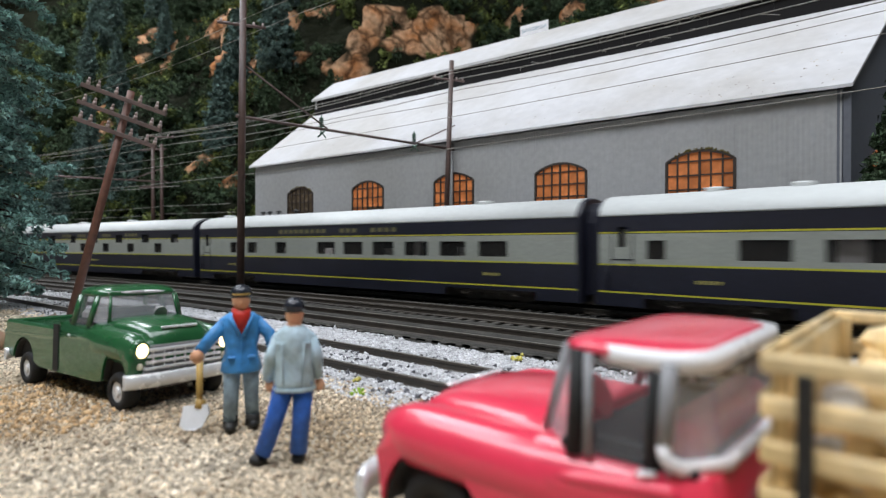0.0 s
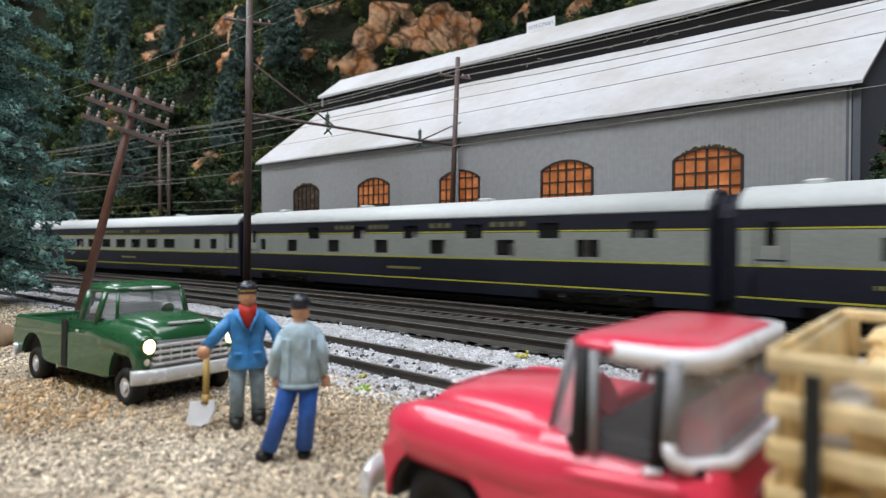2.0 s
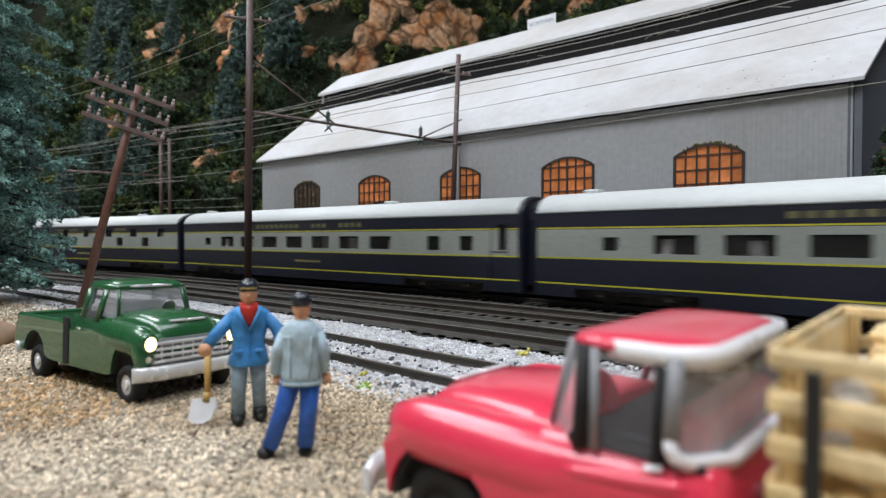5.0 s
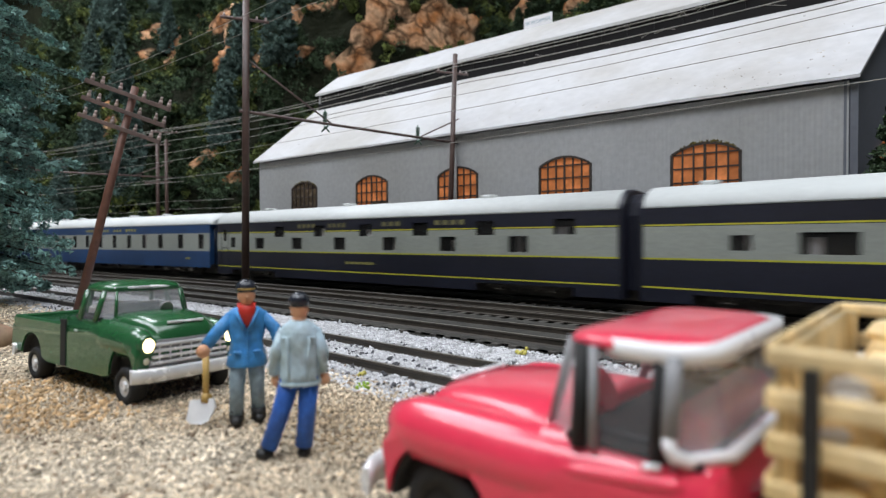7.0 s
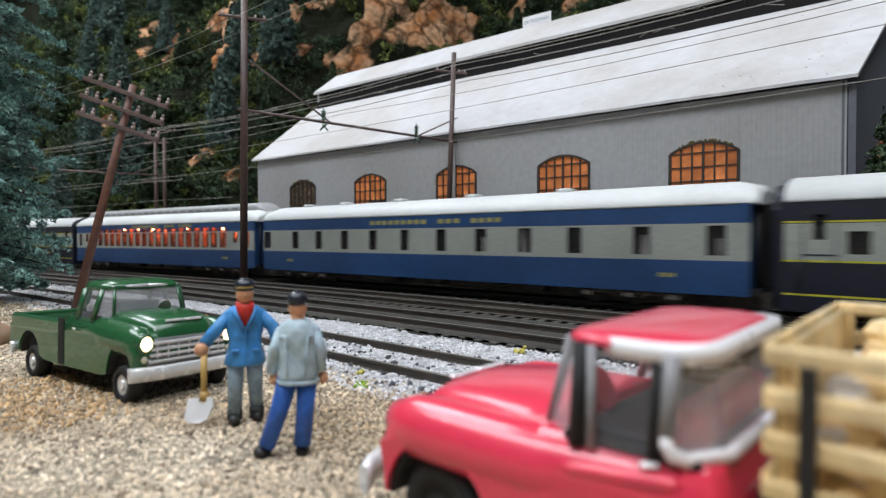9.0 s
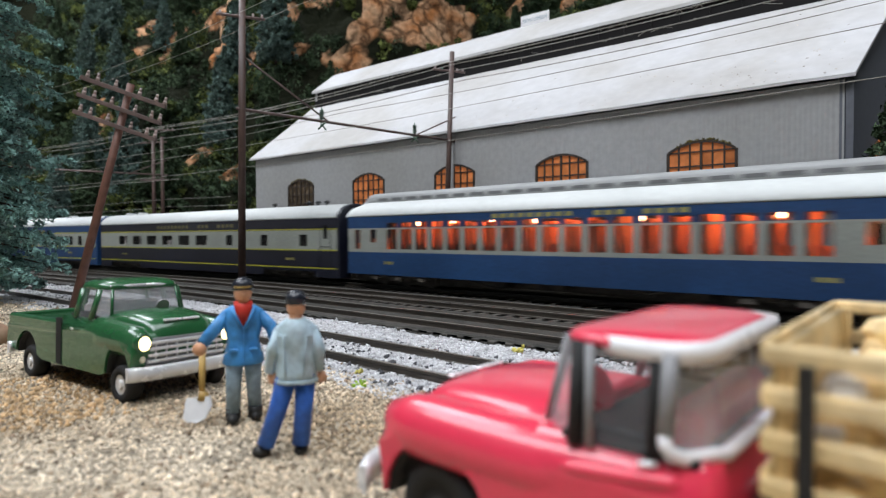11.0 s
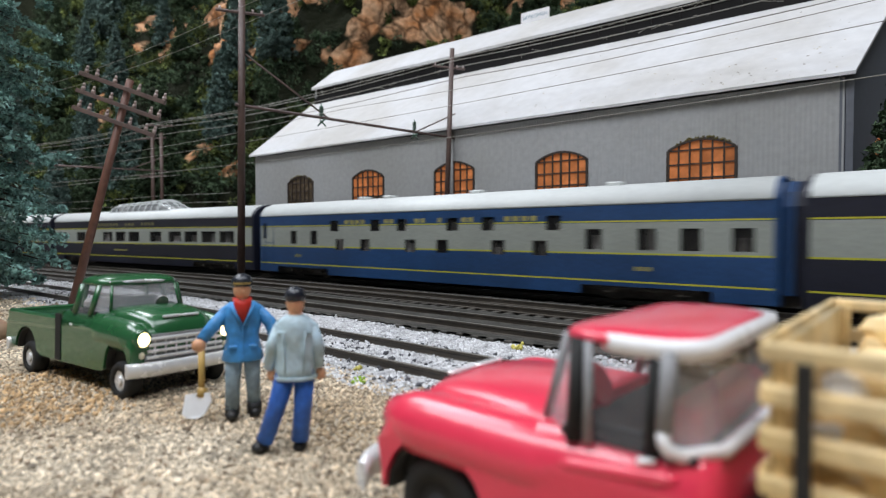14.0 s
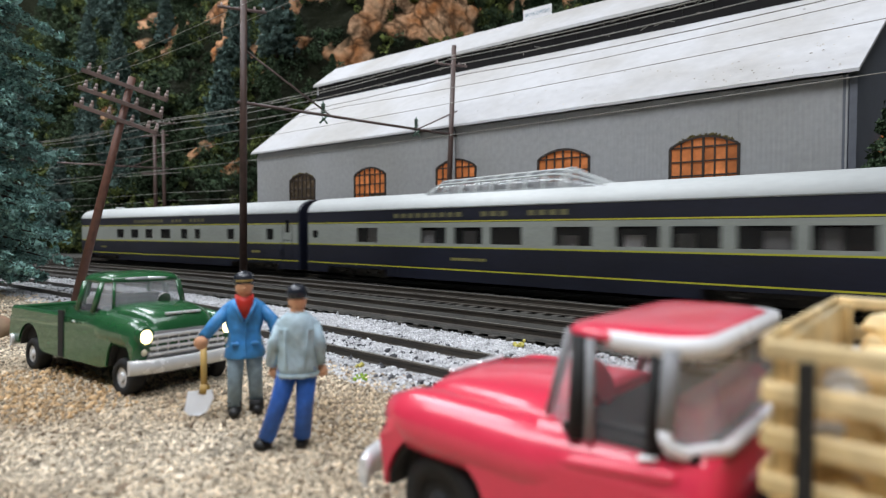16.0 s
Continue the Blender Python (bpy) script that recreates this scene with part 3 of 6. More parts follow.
        mp = [(9.2, ROOF_TOP - 3.0), (9.2, ROOF_TOP + 2.2), (8.6, ROOF_TOP + 3.2), (5, ROOF_TOP + 4.4), (0, ROOF_TOP + 4.9)]
        mh = mp + [(-y, z) for y, z in mp[-2::-1]]
        loft(bm, [[(x, y * q, ROOF_TOP - 3 + (z - ROOF_TOP + 3) * q2) for y, z in mh] for x, q, q2 in ((-h - 1, 0.8, 0.05), (-h + 9, 1, 1), (h - 9, 1, 1), (h + 1, 0.8, 0.05))], 0)
        for k in range(int((length - 30) / 11)):
            x = -h + 16 + k * 11
            for y in (-9.4, 9.4):
                box(bm, x, x + 7.5, min(y, y * 0.98), max(y, y * 0.98), ROOF_TOP - 0.2, ROOF_TOP + 1.3, 1)
        part("clerestory", bm, [material("monitor_grey", (0.36, 0.37, 0.37), 0.55, vary=0.1), material("monitor_light", (0.17, 0.175, 0.18), 0.4, vary=0.15)], roof, "grey clerestory with small lights")
    # glass, one pane an opening
    meshes = {}
    for c, w, a, b in openings:
        key = (w, b - a)
        if key not in meshes:
            bm = bmesh.new()
            box(bm, -w / 2 + 0.02, w / 2 - 0.02, -0.12, 0.12, 0.02, b - a - 0.02)
            bmesh.ops.scale(bm, vec=(MM, MM, MM), verts=bm.verts)
            meshes[key] = bpy.data.meshes.new("pane")
            bm.to_mesh(meshes[key])
            bm.free()
        for side in (-1, 1):
            part_of("pane", meshes[key], PANE, body, m=at(c, side * (HALF - 0.7), a))
    # interior: floor, partitions, seats and blinds, seen through the glass
    bm = bmesh.new()
    box(bm, -h + 1, h - 1, -HALF + 1.2, HALF - 1.2, floor_z, floor_z + 0.8)
    box(bm, -h + 1, h - 1, -HALF + 1.2, HALF - 1.2, ROOF_LINE - 0.9, ROOF_LINE - 0.1)
    box(bm, -h + 2, h - 2, -0.5, 0.5, floor_z, floor_z + (13.5 if lit else 27))
    part("interior", bm, [WARM_SEAT if lit else DARK], root)
    bm = bmesh.new()
    for c, w, a, b in openings:
        for side in (-1, 1):
            if lit:
                box(bm, c - 4.2, c - 2.6, side * 8 - 6, side * 8 + 6, floor_z, a + rng.uniform(1.6, 4.0), bevel=0.3)
            elif rng.random() < 0.75:
                # Pale boxes by the glass also imitate light reflections in the windows.
                x = c + rng.uniform(-0.35, 0.3) * w
                ww = rng.uniform(0.2, 0.5) * w
                y = side * rng.uniform(10, 15)
                box(bm, x - ww / 2, x + ww / 2, y - 1, y + 1, floor_z, a + rng.uniform(0.45, 1.05) * (b - a), bevel=0.2)
    tagged(part("seats", bm, WARM_SEAT if lit else SEAT, root, "orange-lit seats" if lit else ""), kind="stuff")
    if lit:
        # Added glow surfaces hidden above the windows to light the interior.
        bm = bmesh.new()
        for k in range(7):
            x = -h + 22 + k * (length - 44) / 6
            box(bm, x - 14, x + 14, -6, 6, ROOF_LINE - 1.3, ROOF_LINE - 0.95)
        part("lamp_panel", bm, WARM_GLOW, root, "added glow panels that light the coach orange")
        bm = bmesh.new()
        for k in range(8):
            ball(bm, (-84 + k * 24, -9, ROOF_LINE - 4.6), 1.0, 8, 6)
        part("bulb", bm, BULB, root, "glowing warm bulbs")
    # bogies
    for s in (-1, 1):
        bm = bmesh.new()
        side_y = 15.4 if heavy else 14.6
        for y in (-side_y, side_y):
            box(bm, -21, 21, y - 1, y + 1, 4.6, 6.8, bevel=0.3)
            for x in ((-14, 14) if not heavy else (-17, 0, 17)):
                box(bm, x - 2.4, x + 2.4, y - 1.5, y + 1.5, 3.4, 6.2, bevel=0.4)
                rod(bm, (x, y * 0.5, 5.2), (x, y * 0.62, 5.2), 5.2, n=18)
                rod(bm, (x, y, 5.0), (x, y * 1.1, 5.0), 1.1, n=10)
            for x in (-6, 6):
                rod(bm, (x, y, 3.4), (x, y, 6.6), 1.3, n=8)
        box(bm, -3, 3, -13, 13, 6.6, 8.2)
        box(bm, -20, 20, -9, 9, 1.2, 7.4)
        part("bogie", bm, BOGIE, root, "black four-wheel bogie" if not heavy else "black six-wheel bogie", m=at(s * bog, 0, 0))
    # diaphragms and doors at the ends
    for s in (-1, 1):
        bm = bmesh.new()
        if heavy:
            box(bm, s * h if s > 0 else -h - 5, h + 5 if s > 0 else -h, -5.5, 5.5, 9, 39, bevel=0.6)
            for y in (-14, -9, 9, 14):
                rod(bm, (s * (h + 1.5), y, 7), (s * (h + 1.5), y, 36), 0.5, n=6)
            box(bm, min(s * h, s * (h + 3)), max(s * h, s * (h + 3)), -16, 16, 7.0, 9.0)
        else:
            x0, x1 = sorted((s * h, s * (h + 5.2)))
            ring = [(-11, 6), (11, 6), (11, 36), (9.5, 41), (5, 44.5), (0, 45.2), (-5, 44.5), (-9.5, 41), (-11, 36)]
            loft(bm, [[(x, y, z) for y, z in ring] for x in (x0, x1)], 0, smooth=False)
        part("diaphragm", bm, BLACK if heavy else NAVY if paint == "navy" else BLUE, root, "dark end diaphragm")
    if not heavy:
        # curved tumble of the roof painted down over each end
        for s in (-1, 1):
            bm = bmesh.new()
            rings = [[(s * (h + dx), y * k, 2.8 + (z - 2.8) * 1.0 if z < 20 else z - dz) for y, z in [(-HALF + 0.1, 2.8), (HALF - 0.1, 2.8)] + half] for dx, k, dz in ((0, 1.0, 0), (1.6, 0.97, 0.6))]
            loft(bm, rings, 0, smooth=False)
            part("end_sheet", bm, NAVY if paint == "navy" else BLUE, root, "dark painted carriage end")
    # lettering as plain bars, numbers too
    for c, w, z, zh, n in list(letters) + list(numbers):
        bm = bmesh.new()
        step = w / n
        for k in range(n):
            x = c - w / 2 + step * (k + 0.5)
            for side in (-1, 1):
                y = side * (HALF + 0.06)
                box(bm, x - step * 0.32, x + step * 0.32, min(y, side * HALF), max(y, side * HALF), z - zh / 2, z + zh / 2)
        tagged(part("letter_bar", bm, LETTER if paint == "navy" and z > 20 else GOLD, body, "faded gold lettering bars"), kind="stuff")
    # doors: raised panel, window slot and handrails
    for x in door_ends:
        for side in (-1, 1):
            bm = bmesh.new()
            y0, y1 = sorted((side * HALF, side * (HALF + 0.18)))
            for a, b in ((x - 4.6, x - 4.2), (x + 4.2, x + 4.6)):
                box(bm, a, b, y0, y1, 6, 36)
            box(bm, x - 4.2, x + 4.2, y0, y1, 21.0, 21.4)
            rod(bm, (x - 5.6, side * (HALF + 0.7), 9), (x - 5.6, side * (HALF + 0.7), 20), 0.22, n=5)
            part("door_trim", bm, NAVY if paint == "navy" else BLUE, body, "door edge trim")
    if dome:
        c, w = dome
        bm = bmesh.new()
        a, b = c - w / 2, c + w / 2
        zt = ROOF_TOP + 7.6
        # shape of the dome in plan: a rear slope, flat top, raked front
        st = [(a, 0.05, 12.5), (a + 8, 0.62, 12.0), (a + 12, 0.85, 11.5), (b - 30, 1.0, 11.5), (b - 22, 0.92, 11.5), (b, 0.05, 12.5)]
        def sect(x, q, wd):
            zz = ROOF_TOP - 3.5
            hh = (zt - zz) * q
            return [(x, wd, zz), (x, wd - 0.4, zz + hh * 0.35), (x, wd - 2.2, zz + hh * 0.72), (x, wd - 5.5, zz + hh * 0.93), (x, 0, zz + hh)]
        rows = []
        for x, q, wd in st:
            r = sect(x, q, wd)
            rows.append(r + [(px, -py, pz) for px, py, pz in r[-2::-1]])
        loft(bm, rows, 0, caps=False, closed=False, smooth=True)
        glass = part("dome_glass", bm, DOME_PANE, root, "clear arched dome glazing")
        bm = bmesh.new()
        n = 9
        for i in range(n):
            x = a + 8 + (b - 24 - a - 8) * i / (n - 1)
            q = min(1, 0.62 + (x - a - 8) / 12)
            if x > a + 12:
                q = 0.85 + 0.15 * (x - a - 12) / (w - 42)
            r = sect(x, q, 11.5)
            r = r + [(px, -py, pz) for px, py, pz in r[-2::-1]]
            for p, q2 in zip(r, r[1:]):
                rod(bm, p, q2, 0.5, n=5, caps=False)
        for k in range(9):
            for p, q2 in zip(rows, rows[1:]):
                if k in (2, 3, 5, 6, 4) or k in (0, 8):
                    rod(bm, p[k], q2[k], 0.45 if k not in (0, 8) else 0.8, n=5, caps=False)
        for k in range(9):
            if k < 8:
                for r in (rows[1], rows[4]):
                    rod(bm, r[k], r[k + 1], 0.6, n=5, caps=False)
        part("dome_frame", bm, CAR_ROOF, root, "white dome framing")
        bm = bmesh.new()
        for i in range(6):
            x = a + 18 + i * 12
            for y in (-6, 6):
                box(bm, x, x + 4, y - 3.5, y + 3.5, ROOF_TOP - 4, ROOF_TOP + 2.5, bevel=0.6)
        part("dome_seat", bm, SEAT, root, "grey dome seats")
    return root


def wins(pairs, a, b):
    return [(c, w, a, b) for c, w in pairs]


GROUP = "carriages of the passing train"
COACH = wins([(-109, 15), (-85.5, 15), (-62, 15), (-38.5, 15), (-15, 15), (8.3, 15), (42.6, 7.4), (80.8, 7.4), (119.2, 7.4)], 21.5, 28.6)
GRILL = wins([(-103.8, 11), (-82.7, 11), (-51.6, 11), (-8.5, 15.6), (14.4, 15.6), (37.8, 15.6), (61.2, 15.6), (84.4, 15.6), (107.6, 15.6)], 21.5, 28.6)
DUPLEX = wins([(x, 10) for x in (-96.5, -56.6, -16.8, 23.2, 63, 103)], 20.9, 28.0) + wins([(x, 10) for x in (-74.5, -34.5, 5.2, 45.3, 85.3, 125.6)], 28.6, 35.2) + wins([(-128.8, 6)], 21.5, 28.6)
LOUNGE = wins([(-114.3, 7.1)], 22.5, 27.8) + wins([(-89, 16), (-64, 16), (-38.8, 16), (-13, 16), (12, 16), (37, 16), (62.1, 16)], 21.5, 28.6) + wins([(99.6, 7.9), (120, 7.9)], 21.5, 28.6)
SLOT_L, SLOT_R = [(-139, 3.6, 26.0, 34.0)], [(139, 3.6, 26.0, 34.0)]
NAVY_TXT = "navy and grey carriage with white roof"


def letters(offsets, n=(9, 3, 4)):
    return [(c, w, 35.0, 2.3, k) for (c, w), k in zip(offsets, n)]


def build_train():
    L = 297.7
    std = letters([(-31, 46), (10.5, 15), (38, 20.5)])
    dup = [(-47, 18, 35, 2.3, 4), (-19, 16, 35, 2.3, 4), (24.5, 15, 35, 2.3, 3), (64, 20, 35, 2.3, 4)]
    num = [(106.8, 9, 13.5, 1.3, 5), (-106.6, 9, 13.5, 1.3, 5)]
    tag = [(0, 23.5, 13.5, 1.3, 14)]
    cars = []
    cars.append((carriage("coach", NAVY_TXT + " and long windows", "navy", L, LOUNGE[1:] + wins([(-125.6, 7.1)], 21.5, 28.6) + SLOT_L, GROUP, std, num, (-139,), vents=(-108, -80)), L))
    cars.append((carriage("coach", NAVY_TXT + " and roof vents", "navy", L, GRILL + SLOT_L, GROUP, std, num, (-139,), vents=(-128, 96), dark_vents=(-97.8, -90.1, -79.9, -60.8)), L))
    cars.append((carriage("sleeping_car", NAVY_TXT + " and staggered windows", "navy", L, DUPLEX + SLOT_L, GROUP, dup, tag, (-139,), vents=(-120, -40, 45)), L))
    lounge = carriage("lounge_car", NAVY_TXT + ", seven wide windows", "navy", L, LOUNGE + [(140.5, 4, 22, 34)], GROUP, std, tag, (139,), vents=(-128, 60))
    cars.append((lounge, L))
    cars.append((copy_thing(lounge, at(0, 0)), L))
    sleeper = carriage("sleeping_car", NAVY_TXT + " and staggered windows", "navy", L, DUPLEX + SLOT_L, GROUP, dup, tag, (-139,), vents=(-100, -20, 80))
    cars.append((sleeper, L))
    hw = wins([(-140, 7), (-110, 6), (-87, 6), (-63.5, 6), (-40, 6), (-16, 6), (8.2, 6), (32.3, 6.4), (56, 6.4), (79.7, 6.4), (107.5, 6.4), (134, 6.4)], 20.4, 31.0)
    cars.append((carriage("heavyweight_car", "bright blue and grey heavyweight carriage with a plain white roof", "blue", 289.0, hw, GROUP,
                          [(-22, 42, 35, 2.2, 9), (13, 15, 35, 2.2, 3), (35, 18, 35, 2.2, 4)], [(117, 6.5, 13, 1.6, 4), (-115.6, 6.5, 13, 1.6, 4)], stripes=False, heavy=True, skirt=False, vents=(-110, -75, -30, 20, 70)), 289.0))
    co = [(-95.4 + 10.62 * k, 7.6, 20.4, 31.0) for k in range(19)] + [(-122.8, 4.5, 20.4, 31.0), (-110, 4.5, 24, 31.0), (110, 4.5, 24, 31.0), (122.8, 4.5, 20.4, 31.0)]
    co += [(-95.4 + 10.62 * k, 7.6, 31.95, 34.6) for k in range(19)]
    cars.append((carriage("day_coach", "bright blue heavyweight coach with grey clerestory roof and orange-lit windows", "blue", 261.7, co, GROUP,
                          [(-10, 42, 36.4, 1.9, 9), (26, 14, 36.4, 1.9, 3), (48, 18, 36.4, 1.9, 4)], [(-98, 7, 13, 1.6, 5), (98, 7, 13, 1.6, 5)], stripes=False, heavy=True, skirt=False, lit=True, monitor=True), 261.7))
    cars.append((carriage("coach", NAVY_TXT + " and six wide windows", "navy", L, COACH + SLOT_R, GROUP, std, num, (139,), vents=(-118, -98), dark_vents=(68.5, 103.3, 112, 120.5)), L))
    bd = wins([(x, 7) for x in (-74.3, -40.4, -20.3, 12.9, 34, 67.5)], 28.4, 34.6) + wins([(x, 7) for x in (-69.3, -48.4, -14.5, 6.7, 39.5, 61)], 17.6, 24.0) + wins([(-113.3, 6.4), (-93.4, 6.4), (85.4, 7), (106.8, 7), (122.6, 7), (139.7, 7)], 20.6, 28.8) + [(-144, 4, 24, 34)]
    cars.append((carriage("sleeping_car", "bright blue and grey streamlined carriage with staggered windows and white roof", "blue", L, bd, GROUP,
                          [(-57, 18, 33.6, 2.2, 4), (-30, 8, 33.6, 2.2, 2), (-8, 8, 33.6, 2.2, 2), (5, 3, 33.6, 2.2, 1), (22, 8, 33.6, 2.2, 2), (51, 18, 33.6, 2.2, 4)], [(105.5, 7, 13.5, 1.6, 5), (-108.9, 6.5, 13.5, 1.6, 5)], (-139,), vents=(-60, -40, 20, 90)), L))
    do = wins([(-142, 5)], 23, 27.5) + wins([(-95.6, 16.5), (-47, 16.8), (-25, 16.8), (-3.5, 16.8), (29.4, 17), (56.5, 17), (77.6, 17), (99.6, 17), (121, 17)], 20.9, 28.8)
    cars.append((carriage("dome_car", NAVY_TXT + " and a clear glazed dome", "navy", L, do, GROUP, letters([(-51.7, 47.5), (-10.3, 16), (17.6, 21)]), [(-25, 21, 13.5, 1.3, 12)], dome=(-8, 106)), L))
    la = wins([(-77, 12), (-53, 12), (-30, 12), (-5.4, 14), (21, 9), (38.5, 7), (79, 8), (121.6, 7)], 21.5, 28.6) + SLOT_R
    cars.append((carriage("coach", NAVY_TXT + ", last of the train", "navy", L, la, GROUP, std, num, (139,), vents=(-100,)), L))
    return cars


TRAIN = build_train()


# ---- model road vehicles ----
GREEN = material("green_enamel", (0.021, 0.108, 0.038), 0.22, vary=0.04, grain=900, blotch=60, coat=0.5)
RED = material("red_enamel", (0.78, 0.040, 0.090), 0.34, vary=0.04, grain=900, blotch=60, coat=0.8)
RED.node_tree.nodes["Principled BSDF"].inputs["Coat Roughness"].default_value = 0.14
CHROME = material("silver_trim", (0.82, 0.83, 0.84), 0.25, metal=0.25, vary=0.1)
WHITE_TRIM = material("white_trim", (0.86, 0.86, 0.88), 0.3, vary=0.06)
ARM_GREY = material("grey_post", (0.25, 0.25, 0.26), 0.5, vary=0.1)
TYRE = material("tyre_rubber", (0.012, 0.012, 0.012), 0.75, vary=0.3)
GLASS = material("clear_window", (0.66, 0.68, 0.72), 0.06, vary=0.1, alpha=0.05, spec=0.9)
# Whitish half-clear glass; its paleness stands in for reflections on the panes.
REFLECT_FILM = material("reflection_film_window", (0.70, 0.71, 0.74), 0.10, vary=0.15, grain=300, blotch=120, alpha=0.30, spec=0.9)
HEADLIGHT = material("headlight_glow", (1.0, 0.95, 0.8), 0.2, emit=(1.0, 0.76, 0.34), strength=5)
LENS = material("headlight_lens", (0.75, 0.72, 0.55), 0.15, vary=0.1)
PLANK = material("pale_stripwood", (0.70, 0.51, 0.24), 0.6, vary=0.4, grain=420, blotch=70, tint=(0.80, 0.68, 0.46), per_object=0.3, bump=0.3)


def arc(cx, cz, r, a0, a1, n=8):
    return [(cx + r * math.cos(radians(a0 + (a1 - a0) * i / n)), cz + r * math.sin(radians(a0 + (a1 - a0) * i / n))) for i in range(n + 1)]


def extrude_profile(bm, pts, half, bevel, z_from, mat=0):
    """A side profile (x, z) drawn out to both sides, its upper shoulders and nose rounded."""
    n = len(pts)
    inward = []
    for i, (x, z) in enumerate(pts):
        (x0, z0), (x1, z1) = pts[i - 1], pts[(i + 1) % n]
        d = math.hypot(x1 - x0, z1 - z0) or 1.0
        soft = 1.0 if z > 10.2 else 0.3 if x > 20.5 and z > z_from - 1 else 0.0
        inward.append((-(z1 - z0) / d * soft, (x1 - x0) / d * soft))
    turns = [radians(90 * k / 6) for k in range(7)]
    depth = [(-half + bevel * (1 - math.cos(t)), bevel * (1 - math.sin(t))) for t in turns]
    depth += [(-y, d) for y, d in depth[::-1]]
    loft(bm, [[(x + ix * d, y, z + iz * d) for (x, z), (ix, iz) in zip(pts, inward)] for y, d in depth], mat)
    bmesh.ops.recalc_face_normals(bm, faces=bm.faces)


def rounded(hx0, hx1, hy, z, r, n=4):
    """A rounded rectangle in plan from hx0 to hx1."""
    out = []
    for cx, cy, a in ((hx1 - r, hy - r, 0), (hx0 + r, hy - r, 90), (hx0 + r, -hy + r, 180), (hx1 - r, -hy + r, 270)):
        out += [(cx + r * math.cos(radians(a + 90 * i / n)), cy + r * math.sin(radians(a + 90 * i / n)), z) for i in range(n + 1)]
    return out


def pickup(name, label, paint, m, lit=True, bed=True, white_roof_edge=False, cab=1.0):
    root = thing(name, label, "pickup truck", m=m)

    def fx(x):
        return -4.2 + (x + 4.2) * cab

    # lower body with wheel arches
    bm = bmesh.new()
    ax, rx = 15.2, -18.8
    tail = -28 if bed else -4.6
    pts = []
    if bed:
        pts += [(tail, 6.2), (-24.5, 5.2)] + arc(rx, 4.6, 4.9, 175, 5) + [(-12, 4.4), (-5.6, 4.2)]
    else:
        pts += [(tail, 4.2)]
    pts += [(8, 4.2)] + arc(ax, 4.4, 5.4, 178, 2, 10) + [(20.8, 5.4), (21.5, 6.5), (21.9, 8.6), (21.6, 10.3), (20.4, 11.6), (17.8, 12.3), (13, 12.45), (6.5, 12.6), (-4.6, 12.7)]
    if bed:
        pts += [(-4.61, 11.9), (tail, 11.7)]
    extrude_profile(bm, pts, 11.0, 2.3, 6.9)
    body = part("body", bm, paint, root)
    # crowned fenders swelling from the flank
    for s in (-1, 1):
        bm = bmesh.new()
        rings = []
        for i in range(15):
            x = -2 + 24.2 * (i / 14) ** 0.8
            f = min(1, 0.35 + (x + 2) / 14)
            f = f * f * (3 - 2 * f)
            if x > 17.5:
                f = max(0.12, 1 - ((x - 17.5) / 4.9) ** 2) ** 0.5
            rings.append([(x, s * (8.6 + 2.62 * f * math.cos(q)), 9.9 + 2.75 * f * math.sin(q)) for q in [radians(d) for d in range(-40, 221, 20)]])
        loft(bm, rings, 0)
        part("fender", bm, paint, root)
    # hood, raised and rounded
    bm = bmesh.new()
    rings = []
    for x, hw, zt in ((fx(6.2), 8.4, 14.0), (9, 8.2, 14.1), (13, 7.7, 14.1), (17, 7.2, 13.8), (19.3, 6.8, 13.3), (20.7, 6.4, 12.3), (21.3, 6.0, 11.0)):
        rings.append([(x, hw, 10.0), (x, hw, zt - 1.5), (x, hw - 0.7, zt - 0.7), (x, hw - 2.2, zt - 0.2), (x, 0, zt), (x, -hw + 2.2, zt - 0.2), (x, -hw + 0.7, zt - 0.7), (x, -hw, zt - 1.5), (x, -hw, 10.0)])
    loft(bm, rings, 0)
    part("hood", bm, paint, root)
    for s in (-1, 1):
        bm = bmesh.new()
        box(bm, 19.2, 19.9, s * 2.0 - 1.9, s * 2.0 + 1.9, 13.2, 13.65, bevel=0.15)
        part("hood_badge", bm, CHROME, root, "chrome badge bar")
    # cab roof, pillars, back
    bm = bmesh.new()
    loft(bm, [rounded(-3.8, fx(6.4), 9.3, 18.2, 2.6), rounded(-3.9, fx(6.6), 9.4, 18.7, 2.8), rounded(-3.7, fx(6.3), 9.15, 19.2, 2.8), rounded(-3.1, fx(5.4), 8.4, 19.65, 2.7), rounded(-2.2, fx(4.0), 7.0, 19.95, 2.5), rounded(-1.0, fx(2.4), 4.5, 20.1, 0.9), rounded(-0.3, fx(1.7), 1.5, 20.14, 0.5)], 0)
    part("cab_roof", bm, paint, root, smooth=True)
    post = paint if not white_roof_edge else TYRE
    for s in (-1, 1):
        for p, q, r in (((fx(4.4), s * 10.0, 12.4), (fx(4.6), s * 9.0, 18.4), 0.55), ((-1.3 if white_roof_edge else -1.9, s * 10.0, 12.4), (-1.3 if white_roof_edge else -1.9, s * 9.2, 18.4), 0.4 if white_roof_edge else 0.6), ((-4.2, s * 7.2, 12.4), (-3.5, s * 7.0, 18.4), 0.4))[:2 if white_roof_edge else 3]:
            bm = bmesh.new()
            rod(bm, p, q, r, n=7)
            part("pillar", bm, post, root)
    bm = bmesh.new()
    box(bm, -4.6, 7.2, -9.8, 9.8, 11.6, 12.75, bevel=0.5)
    part("cowl", bm, paint, root)
